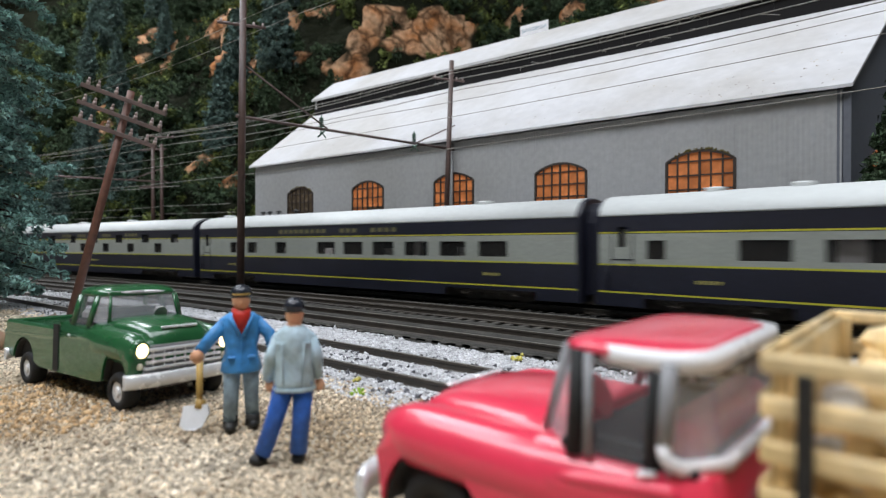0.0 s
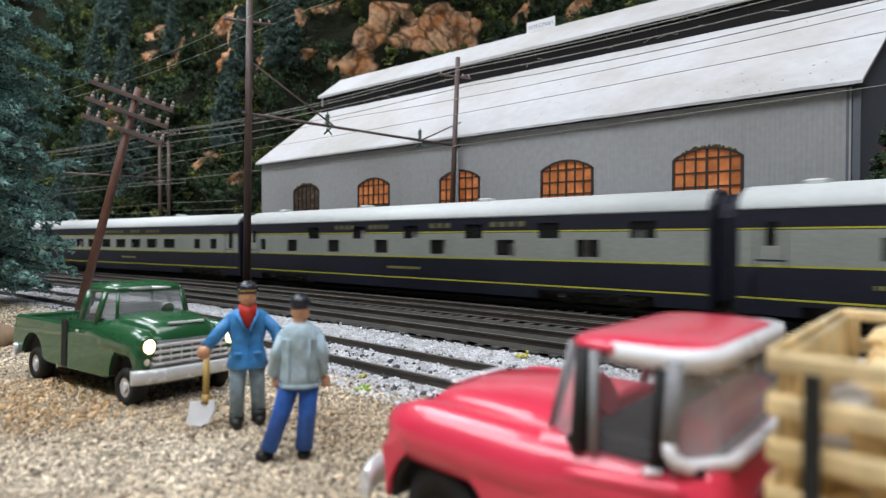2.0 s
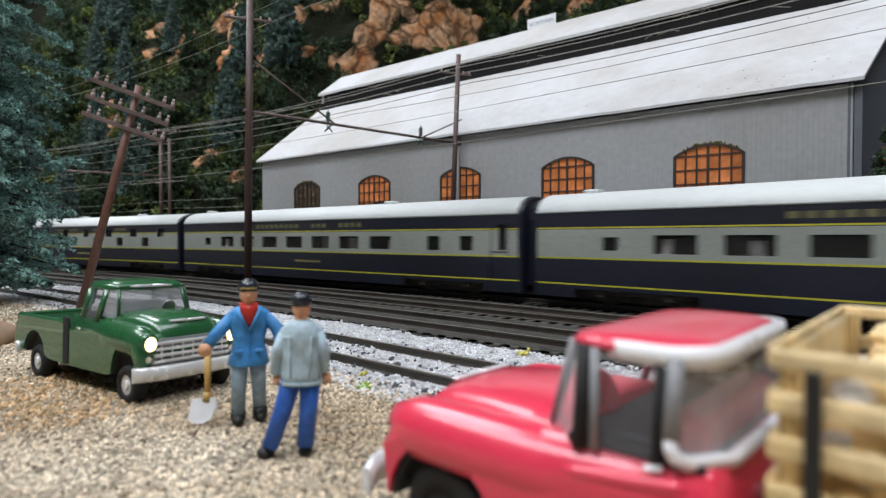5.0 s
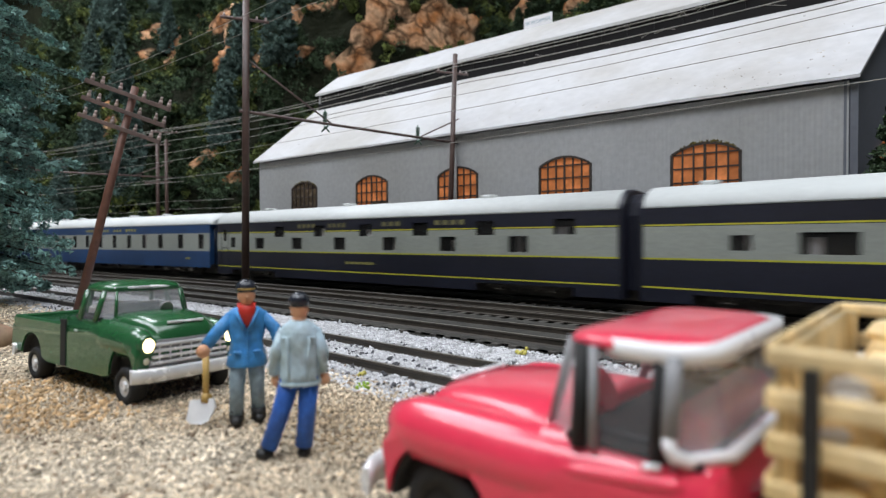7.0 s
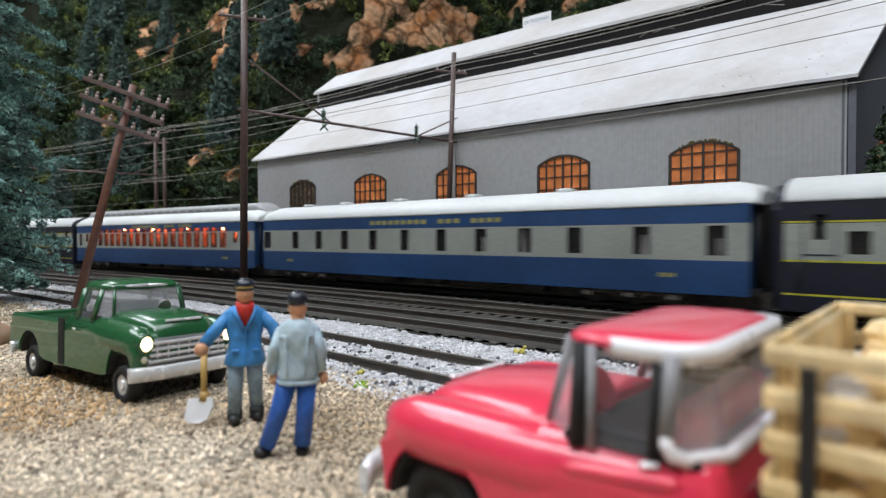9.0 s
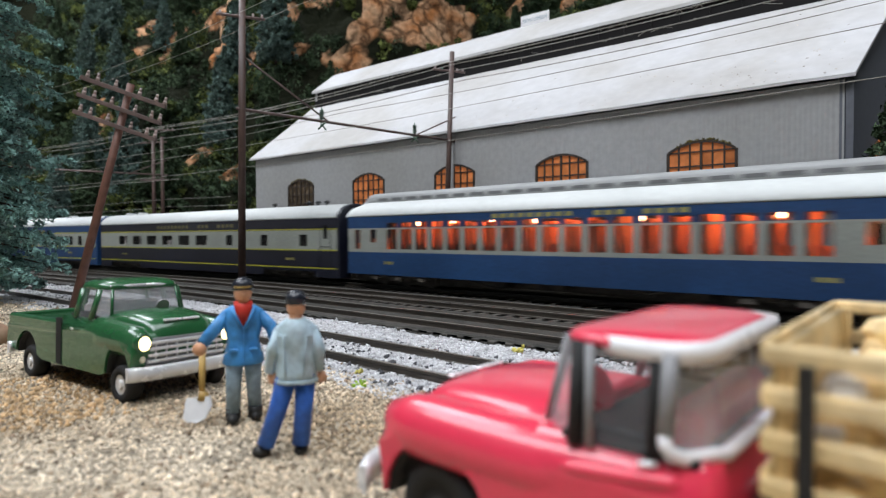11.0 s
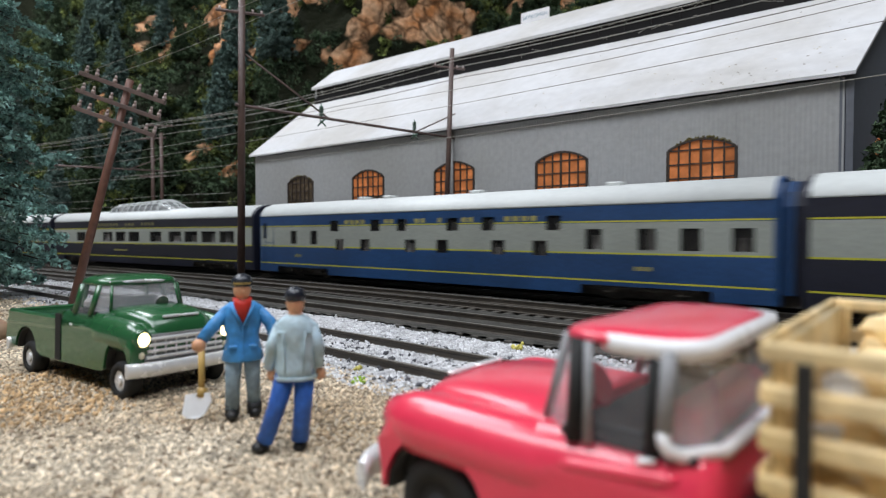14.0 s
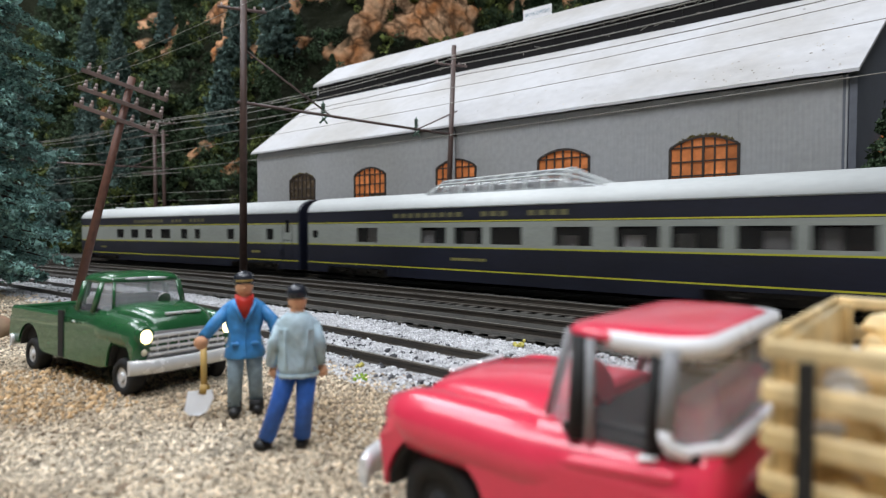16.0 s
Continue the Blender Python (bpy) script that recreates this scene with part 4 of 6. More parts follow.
    # glass: flat front, panes wrapping round both ends
    def pane(nm, quad, lab=""):
        bm = bmesh.new()
        q = [Vector(p) for p in quad]
        nrm = (q[1] - q[0]).cross(q[2] - q[0]).normalized() * 0.12
        loft(bm, [[p - nrm for p in q], [p + nrm for p in q]], 0, smooth=False)
        # Panes that get the pale imitation of reflected light.
        filmed = nm in (("corner_window", "rear_window", "corner_glass") if white_roof_edge else ("windshield", "corner_glass"))
        return part(nm, bm, REFLECT_FILM if filmed else GLASS, root, lab)
    pane("windshield", ((fx(8.0), -7.6, 12.8), (fx(8.0), 7.6, 12.8), (fx(6.3), 7.4, 18.4), (fx(6.3), -7.4, 18.4)), "clear windshield")
    pane("rear_window", ((-4.4, -7.0, 12.8), (-4.4, 7.0, 12.8), (-3.6, 6.9, 18.4), (-3.6, -6.9, 18.4)), "clear rear window")
    for s in (-1, 1):
        pane("side_window", ((-1.6, s * 10.0, 12.25), (fx(4.3), s * 10.0, 12.25), (fx(4.5), s * 9.0, 18.4), (-1.6, s * 9.3, 18.4)), "clear side window")
        pane("corner_glass", ((fx(8.0), s * 7.6, 12.8), (fx(4.6), s * 10.0, 12.25), (fx(4.8), s * 9.0, 18.4), (fx(6.3), s * 7.4, 18.4)))
        pane("corner_window", ((-2.2, s * 10.0, 12.25), (-4.3, s * 7.3, 12.8), (-3.6, s * 7.1, 18.4), (-2.2, s * 9.3, 18.4)))
        bm = bmesh.new()
        rod(bm, (fx(8.1), s * 7.6, 12.7), (fx(6.4), s * 7.4, 18.4), 0.35, n=6)
        part("windshield_frame", bm, ARM_GREY if white_roof_edge else paint, root)
    if white_roof_edge:
        bm = bmesh.new()
        rows = []
        for z, g in ((17.75, 0.0), (18.2, 0.2), (19.3, 0.12)):
            full = rounded(-4.15 - g, 3.0, 9.55 + g, z, 2.7)
            rows.append(full)
        loft(bm, rows, 0)
        part("roof_edge", bm, WHITE_TRIM, root, "white painted roof edge", smooth=True)
        for s in (-1, 1):
            path = [(-2.2, s * 10.3, 14.3), (-2.25, s * 10.4, 13.8), (-2.45, s * 10.35, 13.4), (-3.0, s * 9.8, 13.05), (-4.6, s * 7.2, 13.0), (-4.75, 0, 13.0)]
            bm = bmesh.new()
            rings = []
            for i, p in enumerate(path):
                d = (Vector(path[min(i + 1, 5)]) - Vector(path[max(i - 1, 0)])).normalized()
                q = d.to_track_quat("Z", "Y")
                rings.append([Vector(p) + q @ Vector((0.4 * math.cos(t), 0.4 * math.sin(t), 0)) for t in [k * math.pi / 4 for k in range(8)]])
            loft(bm, rings, 0)
            part("window_trim", bm, WHITE_TRIM, root, "white trim round the wraparound rear window")
            bm = bmesh.new()
            rod(bm, (-2.2, s * 10.25, 14.2), (-2.2, s * 9.45, 18.3), 0.5, n=8)
            part("rear_post", bm, ARM_GREY, root, "silver post before the rear window")
            bm = bmesh.new()
            rod(bm, (2.5, s * 10.2, 12.6), (2.9, s * 9.4, 18.3), 0.32, n=6)
            part("window_post", bm, ARM_GREY, root, "silver window post")
    if white_roof_edge:
        for s in (-1, 1):
            bm = bmesh.new()
            loft(bm, [[(x, s * (10.55 + 0.55 * g * math.cos(q)), z + 0.5 * g * math.sin(q)) for q in [radians(d) for d in range(0, 360, 45)]] for x, z, g in ((5.5, 10.9, 0.3), (3.4, 11.1, 1), (-0.5, 11.6, 1), (-2.4, 11.85, 1), (-3.2, 11.9, 0.4))], 0)
            part("door_crease", bm, paint, root, "raised crease along the door")
    # interior: dark floor tray, seat and dash
    bm = bmesh.new()
    box(bm, -3.8, fx(5.6), -9.7, 9.7, 12.6, 13.05)
    for s in (-1, 1):
        box(bm, -1.2, fx(3.8), s * 8.9 - 0.3, s * 8.9 + 0.3, 12.6, 13.6, bevel=0.2)
    part("interior_tray", bm, TYRE, root, "black interior tray")
    bm = bmesh.new()
    box(bm, -3.4, -0.8, -8, 8, 10, 15.0, bevel=0.6)
    rod(bm, (5.0, 3.4, 14.4), (5.4, 3.4, 14.2), 1.5, n=14)
    part("seat", bm, SEAT if paint == GREEN else RED, root)
    # grille, bumper, lights
    bm = bmesh.new()
    for k in range(4):
        z = 7.0 + k * 1.0
        box(bm, 21.6, 22.7 - 0.08 * k, -8.2 + 0.15 * k, 8.2 - 0.15 * k, z, z + 0.5, bevel=0.12)
    for k in range(7):
        y = -6.6 + k * 2.2
        box(bm, 21.6, 22.2, y - 0.13, y + 0.13, 6.9, 10.3)
    part("grille", bm, CHROME, root, "silver egg-crate grille")
    bm = bmesh.new()
    box(bm, 21.0, 21.75, -8.4, 8.4, 6.4, 10.9)
    part("grille_back", bm, ARM_GREY if bed else TYRE, root)
    for x, nm in ((24.6 if bed else 25.3, "front_bumper"),) + (((-28.0, "rear_bumper"),) if bed else ()):
        bm = bmesh.new()
        rings = []
        for k in range(13):
            y = -11.9 + 23.8 * k / 12
            dx = -2.6 * (abs(y) / 11.6) ** 4 * (1 if x > 0 else -1)
            rings.append([(x + dx + px, y, 5.4 + pz) for px, pz in ((-0.5, -1.25), (0.4, -0.95), (0.6, 0), (0.4, 0.95), (-0.5, 1.25))])
        loft(bm, rings, 0)
        part(nm, bm, CHROME if x < 0 or bed else CHROME, root, "silver bumper")
    for s in (-1, 1):
        bm = bmesh.new()
        nose = 22.2 if bed else 21.4
        rod(bm, (19.8, s * 8.8, 10.3), (nose, s * 8.8, 10.3), 1.75, 1.6 if bed else 1.4, n=16)
        part("headlight_rim", bm, paint, root)
        bm = bmesh.new()
        ball(bm, (nose - 0.1, s * 8.8, 10.3), 1.2, 12, 8, squash=(0.5, 1, 1))
        part("headlight", bm, HEADLIGHT if lit else LENS, root, "glowing warm headlight" if lit else "")
        bm = bmesh.new()
        ball(bm, (21.7, s * 9.0, 7.7), 0.6, 8, 6)
        part("parking_lamp", bm, LENS, root)
    # chassis and wheels
    bm = bmesh.new()
    box(bm, -26 if bed else -34, 20.5, -7.0, 7.0, 3.4, 7.2)
    box(bm, 9, 20.5, -9.3, 9.3, 5.5, 10)
    if bed:
        box(bm, -24, -9, -9.5, 9.5, 5.5, 9.5)
    part("chassis", bm, TYRE, root, "black chassis")
    for x, r in ((ax, 5.3), (rx, 4.8)):
        for s in (-1, 1):
            if x < 0 and not bed:
                continue
            bm = bmesh.new()
            ring = arc(x, 4.4 if x > 0 else 4.6, r, 178, 2, 10) + arc(x, 4.4 if x > 0 else 4.6, r - 0.4, 2, 178, 10)
            loft(bm, [[(px, s * y, pz) for px, pz in ring] for y in (6.9, 10.6)], 0)
            part("wheel_well", bm, TYRE, root, "black wheel well")
    for x in (rx, ax):
        for s in (-1, 1):
            bm = bmesh.new()
            ring = [(2.2, -1.5), (3.7, -1.5), (4.1, -1.0), (4.2, 0), (4.1, 1.0), (3.7, 1.5), (2.2, 1.5)]
            rows = [[(r * math.cos(a), y, r * math.sin(a)) for r, y in ring] for a in [2 * math.pi * i / 22 for i in range(22)]]
            rows.append(rows[0])
            loft(bm, rows, 0, caps=False)
            wheel = part("wheel", bm, TYRE, root, "black rubber wheel", m=at(x, s * 8.8, 4.2))
            bm = bmesh.new()
            rod(bm, (0, s * 0.4, 0), (0, s * 1.25, 0), 2.5, 2.3, n=16)
            rod(bm, (0, s * 1.25, 0), (0, s * 1.6, 0), 1.2, 0.8, n=12)
            part("hubcap", bm, CHROME if bed else TYRE, wheel, "silver hubcap" if bed else "dark hubcap")
    if bed:
        bm = bmesh.new()
        for s in (-1, 1):
            box(bm, -27.4, -5.4, s * 10.0 - 0.9, s * 10.0 + 0.9, 9.5, 12.4, bevel=0.35)
        box(bm, -28.2, -27.2, -10.4, 10.4, 6.4, 12.4, bevel=0.3)
        box(bm, -5.6, -5.0, -10, 10, 7, 12.4)
        part("cargo_box", bm, paint, root, "open green cargo box")
        bm = bmesh.new()
        for s in (-1, 1):
            box(bm, -5.2, -4.4, s * 11.0 - 0.15, s * 11.0 + 0.15, 4.4, 12.2)
        part("box_gap", bm, TYRE, root)
    for s in (-1, 1):
        bm = bmesh.new()
        zh = 12.6 if white_roof_edge else 10.9
        rod(bm, (-1.8, s * (11.05 if zh < 12 else 10.4), zh), (-0.9, s * (11.25 if zh < 12 else 10.9), zh), 0.2, n=6)
        part("door_handle", bm, CHROME, root, "chrome door handle")
    return root


green = pickup("pickup_truck", "glossy green model pickup with lit headlights parked on gravel", GREEN, at(-119.8, 41.5, -1.4, rx=-1.5, rz=9.0), cab=0.78)


def reshape(root):
    """Short nose, long cargo box and a narrow cab: stations along the body, and the cab drawn in above the belt."""
    old = (-40, -28, -18.8, -5.2, -4.2, 4.0, 8.0, 15.2, 22.0, 25.0)
    real = (-43, -31, -21.4, -8.6, -6.0, 4.3, 7.6, 13.2, 18.2, 19.9)
    for o in root.children:
        if o.name.startswith("wheel") and not o.name.startswith("wheel_well"):
            o.location.x = float(np.interp(o.location.x / MM, old, real)) * MM
            o.location.y *= 0.90
            o.location.z = 0.0031
            o.scale = (0.8, 0.9, 0.8)
            continue
        for v in o.data.vertices:
            x, y, z = v.co / MM
            k = min(max((z - 12.6) / 4.0, 0), 1) if x < 8.4 else 0
            q = 0 if x < -5.3 else 1 if x < 9 else max(0, 1 - (x - 9) / 16)
            up = float(np.interp(z, (6, 11.5, 12.7, 14.5, 18.4, 20.2), (0, 0.7, 1.1, 1.0, 0.4, 0.5)))
            v.co = Vector((float(np.interp(x, old, real)), y * (0.89 - 0.07 * k), z + up * q)) * MM


reshape(green)
# Bright rod along the roof front, added to imitate the reflection there.
bm = bmesh.new()
rod(bm, (3.9, -6.3, 19.2), (4.5, 0, 19.4), 0.32, n=7)
rod(bm, (4.5, 0, 19.4), (3.9, 6.3, 19.2), 0.32, n=7)
part("visor", bm, CHROME, green, "silver strip standing in for the roof-edge reflection")
bm = bmesh.new()
rod(bm, (-30, 8.9, 12.6), (-8.8, 8.9, 12.75), 0.22, n=6)
part("box_rail", bm, CHROME, green, "silver rail on the cargo box")
RED_AT = Matrix.LocRotScale((-0.0156, 0.0465, -0.0012), Euler((0, 0, math.pi)), None)
red = pickup("stake_truck", "glossy red model stake truck with white roof edge on gravel", RED, RED_AT, lit=False, bed=False, white_roof_edge=True, cab=0.91)
for o in red.children:
    # tall windows under a thin, flat roof, and a low hood
    if o.name.startswith("hood"):
        heights = (11.0, 14.2), (11.0, 13.65)
    else:
        heights = (12.75, 18.2, 18.7, 19.65, 20.15), (12.75, 18.75, 19.05, 19.62, 19.85)
    for v in o.data.vertices:
        if heights[0][0] < v.co.z / MM < heights[0][-1]:
            v.co.z = float(np.interp(v.co.z / MM, *heights)) * MM
    o.scale = (1.1, 1.1, 1.1)
    o.location = o.location * 1.1


def stake_bed(root):
    """Timber deck with slatted sides and black stakes behind the cab, loaded with rough pale timber."""
    bm = bmesh.new()
    box(bm, -43, -7, -11, 11, 8.2, 9.2, bevel=0.2)
    part("bed_deck", bm, PLANK, root, "pale timber deck")
    rng = random.Random(8)

    def board(x0, x1, y0, y1, z0, z1):
        bm = bmesh.new()
        box(bm, x0, x1, y0, y1, z0 + rng.uniform(-0.12, 0.12), z1 + rng.uniform(-0.12, 0.12), bevel=0.14)
        part("slat", bm, PLANK, root)

    bm = bmesh.new()
    box(bm, -8.0, -7.6, -10.9, 10.9, 8.6, 20.1, bevel=0.1)
    part("headboard", bm, PLANK, root, "solid timber headboard behind the cab")
    for z in (10.7, 12.95, 15.15, 17.35, 19.55):
        for s in (-1, 1):
            board(-43, -7.3, s * 11.4 - 0.35, s * 11.4 + 0.35, z, z + 0.95)
        board(-7.55, -7.1, -11.0, 11.0, z - 0.1, z + 1.0)
        board(-43.4, -42.7, -11.0, 11.0, z, z + 0.95)
    for s in (-1, 1):
        for x in (-9.25, -21, -31.6, -42):
            bm = bmesh.new()
            box(bm, x - 0.32, x + 0.32, s * 12.0 - 0.25, s * 12.0 + 0.25, 8.0, 19.6)
            part("stake", bm, BLACK, root, "black stake")
        bm = bmesh.new()
        box(bm, -8.5, -7.9, s * 10.7 - 0.5, s * 10.7 + 0.5, 8.4, 20.0)
        part("corner_stake", bm, PLANK, root)
    # a rough load of broken pale pieces behind the slats
    bm = bmesh.new()
    for k in range(420):
        c = Vector((rng.uniform(-41.5, -9.5), rng.choice((-1, 1)) * rng.uniform(9.6, 10.9), rng.uniform(9.6, 18.9)))
        ball(bm, c, rng.uniform(0.7, 1.25), 6, 4, rng.choice((0, 0, 0, 1)), squash=(rng.uniform(0.8, 1.8), rng.uniform(0.5, 0.8), rng.uniform(0.6, 1.0)))
    box(bm, -42, -9, -10.1, 10.1, 9.2, 17.3, bevel=0.6)
    for f in bm.faces:
        f.smooth = False
    tagged(part("timber_load", bm, [PLANK, WHITE_TRIM], root, "rough pale broken timber loaded in the bed"), kind="stuff")


stake_bed(red)
for o in red.children:
    if o.scale[0] < 1.05:
        o.scale = (1.1, 1.1, 1.1)


# ---- painted model figures (each one plain mesh) and the shovel ----
COAT = material("blue_coat_paint", (0.055, 0.29, 0.66), 0.5, bump=0.5, vary=0.3, grain=900, blotch=250)
SHIRT = material("pale_blue_paint", (0.46, 0.61, 0.70), 0.55, bump=0.6, tint=(0.36, 0.46, 0.48), vary=0.25, grain=900, blotch=250)
JEANS = material("denim_blue_paint", (0.026, 0.125, 0.50), 0.5, bump=0.5, vary=0.3, grain=900, blotch=200)
SLATE = material("slate_trousers_paint", (0.31, 0.42, 0.50), 0.55, bump=0.5, vary=0.3, grain=900, blotch=200)
SKIN = material("tan_paint", (0.66, 0.34, 0.19), 0.45, vary=0.15, grain=900)
CAP = material("dark_cap_paint", (0.018, 0.022, 0.032), 0.25, vary=0.2)
SCARF = material("red_paint", (0.60, 0.030, 0.018), 0.5, vary=0.15)
YELLOW_BRIM = material("ochre_paint", (0.40, 0.27, 0.06), 0.5, vary=0.2)
HANDLE = material("ochre_handle", (0.50, 0.32, 0.09), 0.5, vary=0.2)
BLADE = material("white_metal_blade", (0.84, 0.85, 0.87), 0.4, metal=0.0, vary=0.1)


def limb(bm, pts, mat):
    """A chain of oval sections: (x, y, z, half width, half depth)."""
    rings = []
    for x, y, z, a, b in pts:
        rings.append([(x + a * math.cos(t), y + b * math.sin(t), z) for t in [2 * math.pi * i / 10 for i in range(10)]])
    loft(bm, rings, mat)


def tube(bm, pts, mat):
    rings = []
    for i, (p, r) in enumerate(pts):
        d = (Vector(pts[min(i + 1, len(pts) - 1)][0]) - Vector(pts[max(i - 1, 0)][0])).normalized()
        q = d.to_track_quat("Z", "Y")
        rings.append([Vector(p) + q @ Vector((r * math.cos(t), r * math.sin(t), 0)) for t in [2 * math.pi * k / 10 for k in range(10)]])
    loft(bm, rings, mat)
    ball(bm, pts[0][0], pts[0][1], 9, 6, mat)


def figure_front():
    """Faces +y in its own space."""
    bm = bmesh.new()
    mats = [COAT, SLATE, SKIN, CAP, SCARF, YELLOW_BRIM, BLACK]
    for s, dy in ((-1, -0.5), (1, 0.3)):
        tube(bm, [((s * 1.15, 0, 10.0), 1.35), ((s * 1.35, dy * 0.4, 5.4), 1.05), ((s * 1.5, dy * 0.5, 1.4), 0.95)], 1)
        ball(bm, (s * 1.55, dy + 0.6, 0.75), 1.0, 9, 6, 6, squash=(0.85, 1.5, 0.78))
    limb(bm, [(0, 0, 8.3, 2.75, 2.05), (0, 0, 8.5, 2.85, 2.1), (0, 0, 10.2, 2.5, 1.85), (0, 0, 11.6, 2.15, 1.6), (0, 0, 14.0, 2.75, 1.8), (0, 0, 15.8, 2.8, 1.6), (0, 0, 16.6, 1.7, 1.2)], 0)
    for s in (-1, 1):
        hx, hz = (5.4, 11.6) if s > 0 else (4.3, 11.4)
        tube(bm, [((s * 2.1, 0, 15.2), 0.95), ((s * 3.8, 0.1, 13.4), 0.9), ((s * hx, 1.3, hz), 0.8)], 0)
        ball(bm, (s * (hx + 0.3), 1.7, hz - 0.6), 0.95, 8, 6, 2)
    # coat front seam, lapels, pocket flaps, boot shafts
    box(bm, -0.12, 0.12, 1.5, 2.12, 8.5, 13.6, 0, bevel=0.05)
    for s in (-1, 1):
        box(bm, s * 1.35 - 0.55, s * 1.35 + 0.55, 1.4, 2.0, 10.3, 10.7, 0, bevel=0.1)
        rod(bm, (s * 0.25, 1.95, 13.6), (s * 1.5, 1.35, 16.3), 0.32, n=6, mat=0)
        rod(bm, (s * 1.5, 0.0, 0.5), (s * 1.5, 0.0, 2.1), 1.05, n=9, mat=6)
    rod(bm, (0, 0.1, 16.2), (0, 0.2, 17.4), 0.9, n=8, mat=2)
    ball(bm, (0, 0.25, 18.4), 1.35, 12, 8, 2, squash=(0.92, 1.0, 1.15))
    ball(bm, (0, 1.55, 18.2), 0.28, 6, 5, 2)
    # scarf tucked into the collar
    loft(bm, [[(-1.25, 1.2, 16.9), (1.25, 1.2, 16.9), (1.25, 0.4, 17.3), (-1.25, 0.4, 17.3)], [(-1.1, 1.75, 16.2), (1.1, 1.75, 16.2), (1.1, 0.8, 16.6), (-1.1, 0.8, 16.6)], [(-0.2, 1.95, 13.9), (0.2, 1.95, 13.9), (0.2, 1.4, 14.2), (-0.2, 1.4, 14.2)]], 4)
    ball(bm, (0, 0.1, 19.35), 1.5, 12, 8, 3, squash=(1.0, 1.05, 0.85))
    limb(bm, [(0, 0.45, 19.15, 1.3, 1.3), (0, 0.4, 19.4, 1.4, 1.4)], 5)
    ob = part("figurine", bm, mats, m=at(-80.6, 43.8, -1.1, rz=243) @ Matrix.Scale(1.07, 4))
    tagged(ob, "painted figurine in blue coat and red scarf on gravel", "figurine", "figurines on the gravel lot")


def figure_back():
    bm = bmesh.new()
    mats = [SHIRT, JEANS, SKIN, CAP, BLACK]
    tube(bm, [((-1.1, 0, 10.2), 1.45), ((-2.6, 0.2, 5.6), 1.2), ((-4.2, 0.1, 1.5), 1.15)], 1)
    tube(bm, [((1.2, 0, 10.2), 1.45), ((0.9, 0.1, 5.6), 1.2), ((0.5, 0, 1.5), 1.15)], 1)
    ball(bm, (-4.8, 0.4, 0.7), 1.0, 9, 6, 4, squash=(1.25, 1.2, 0.75))
    ball(bm, (0.4, 0.5, 0.7), 1.0, 9, 6, 4, squash=(0.95, 1.5, 0.75))
    limb(bm, [(0, 0, 9.4, 2.75, 1.9), (0, 0, 10.4, 2.7, 1.9), (0, 0, 12.4, 2.65, 1.75), (0, 0, 14.6, 2.9, 1.85), (0, 0, 16.0, 2.7, 1.6), (0, 0, 16.8, 1.6, 1.2)], 0)
    tube(bm, [((2.1, 0, 15.3), 0.95), ((3.0, -0.2, 13.0), 0.9), ((2.9, 0.6, 10.6), 0.75)], 0)
    tube(bm, [((-2.1, 0, 15.3), 0.95), ((-3.1, -0.1, 13.0), 0.9), ((-3.6, 0.7, 10.4), 0.75)], 0)
    for s in (-1, 1):
        ball(bm, (s * 3.2, 0.9, 9.5), 0.8, 8, 6, 2)
    # shoulder yoke, back seam, collar and hem
    limb(bm, [(0, 0, 9.15, 2.85, 2.0), (0, 0, 9.6, 2.9, 2.03)], 0)
    limb(bm, [(0, 0.05, 16.5, 1.55, 1.25), (0, 0.05, 17.0, 1.35, 1.15)], 0)
    for s in (-1, 1):
        rod(bm, (s * 1.2, -1.72, 10.2), (s * 1.45, -1.78, 15.0), 0.14, n=5, mat=0)
    rod(bm, (-2.2, -1.45, 15.0), (2.2, -1.45, 15.0), 0.2, n=5, mat=0)
    rod(bm, (0, 0.1, 16.4), (0, 0.1, 17.6), 0.95, n=8, mat=2)
    ball(bm, (0, 0.2, 18.4), 1.32, 12, 8, 2, squash=(0.95, 1.05, 1.1))
    ball(bm, (0, 0.1, 19.3), 1.45, 12, 8, 3, squash=(1.0, 1.05, 0.8))
    limb(bm, [(0, 1.1, 18.9, 1.1, 1.2), (0, 1.1, 19.1, 1.1, 1.2)], 3)
    ob = part("figurine", bm, mats, m=at(-62.6, 41.3, -1.2, rz=50) @ Matrix.Diagonal((0.95, 0.98, 1.05, 1)))
    tagged(ob, "painted figurine in pale shirt, jeans and dark cap on gravel", "figurine", "figurines on the gravel lot")


figure_front()
figure_back()


def build_shovel():
    root = thing("shovel", "small shovel with ochre handle and white metal blade", "shovel", m=at(-84.6, 38.4, -1.0, rx=-16, rz=42))
    bm = bmesh.new()
    rod(bm, (-0.5, 0, 11.4), (0.35, 0, 3.6), 0.55, 0.5, n=8)
    rod(bm, (0.5, 0, 4.6), (0.35, 0, 3.2), 0.75, 0.8, n=8)
    part("handle", bm, HANDLE, root, "ochre wooden handle")
    bm = bmesh.new()
    out = [(-1.9, 3.6), (1.7, 3.9), (2.1, 2.6), (1.3, 0.6), (0.2, 0.05), (-1.3, 0.1), (-2.1, 0.7)]
    loft(bm, [[(x, -0.5 - 0.25 * (1 - abs(x) / 2.2), z) for x, z in out], [(x, -0.15 - 0.25 * (1 - abs(x) / 2.2), z) for x, z in out]], 0, smooth=False)
    part("blade", bm, BLADE, root, "white metal blade")


build_shovel()


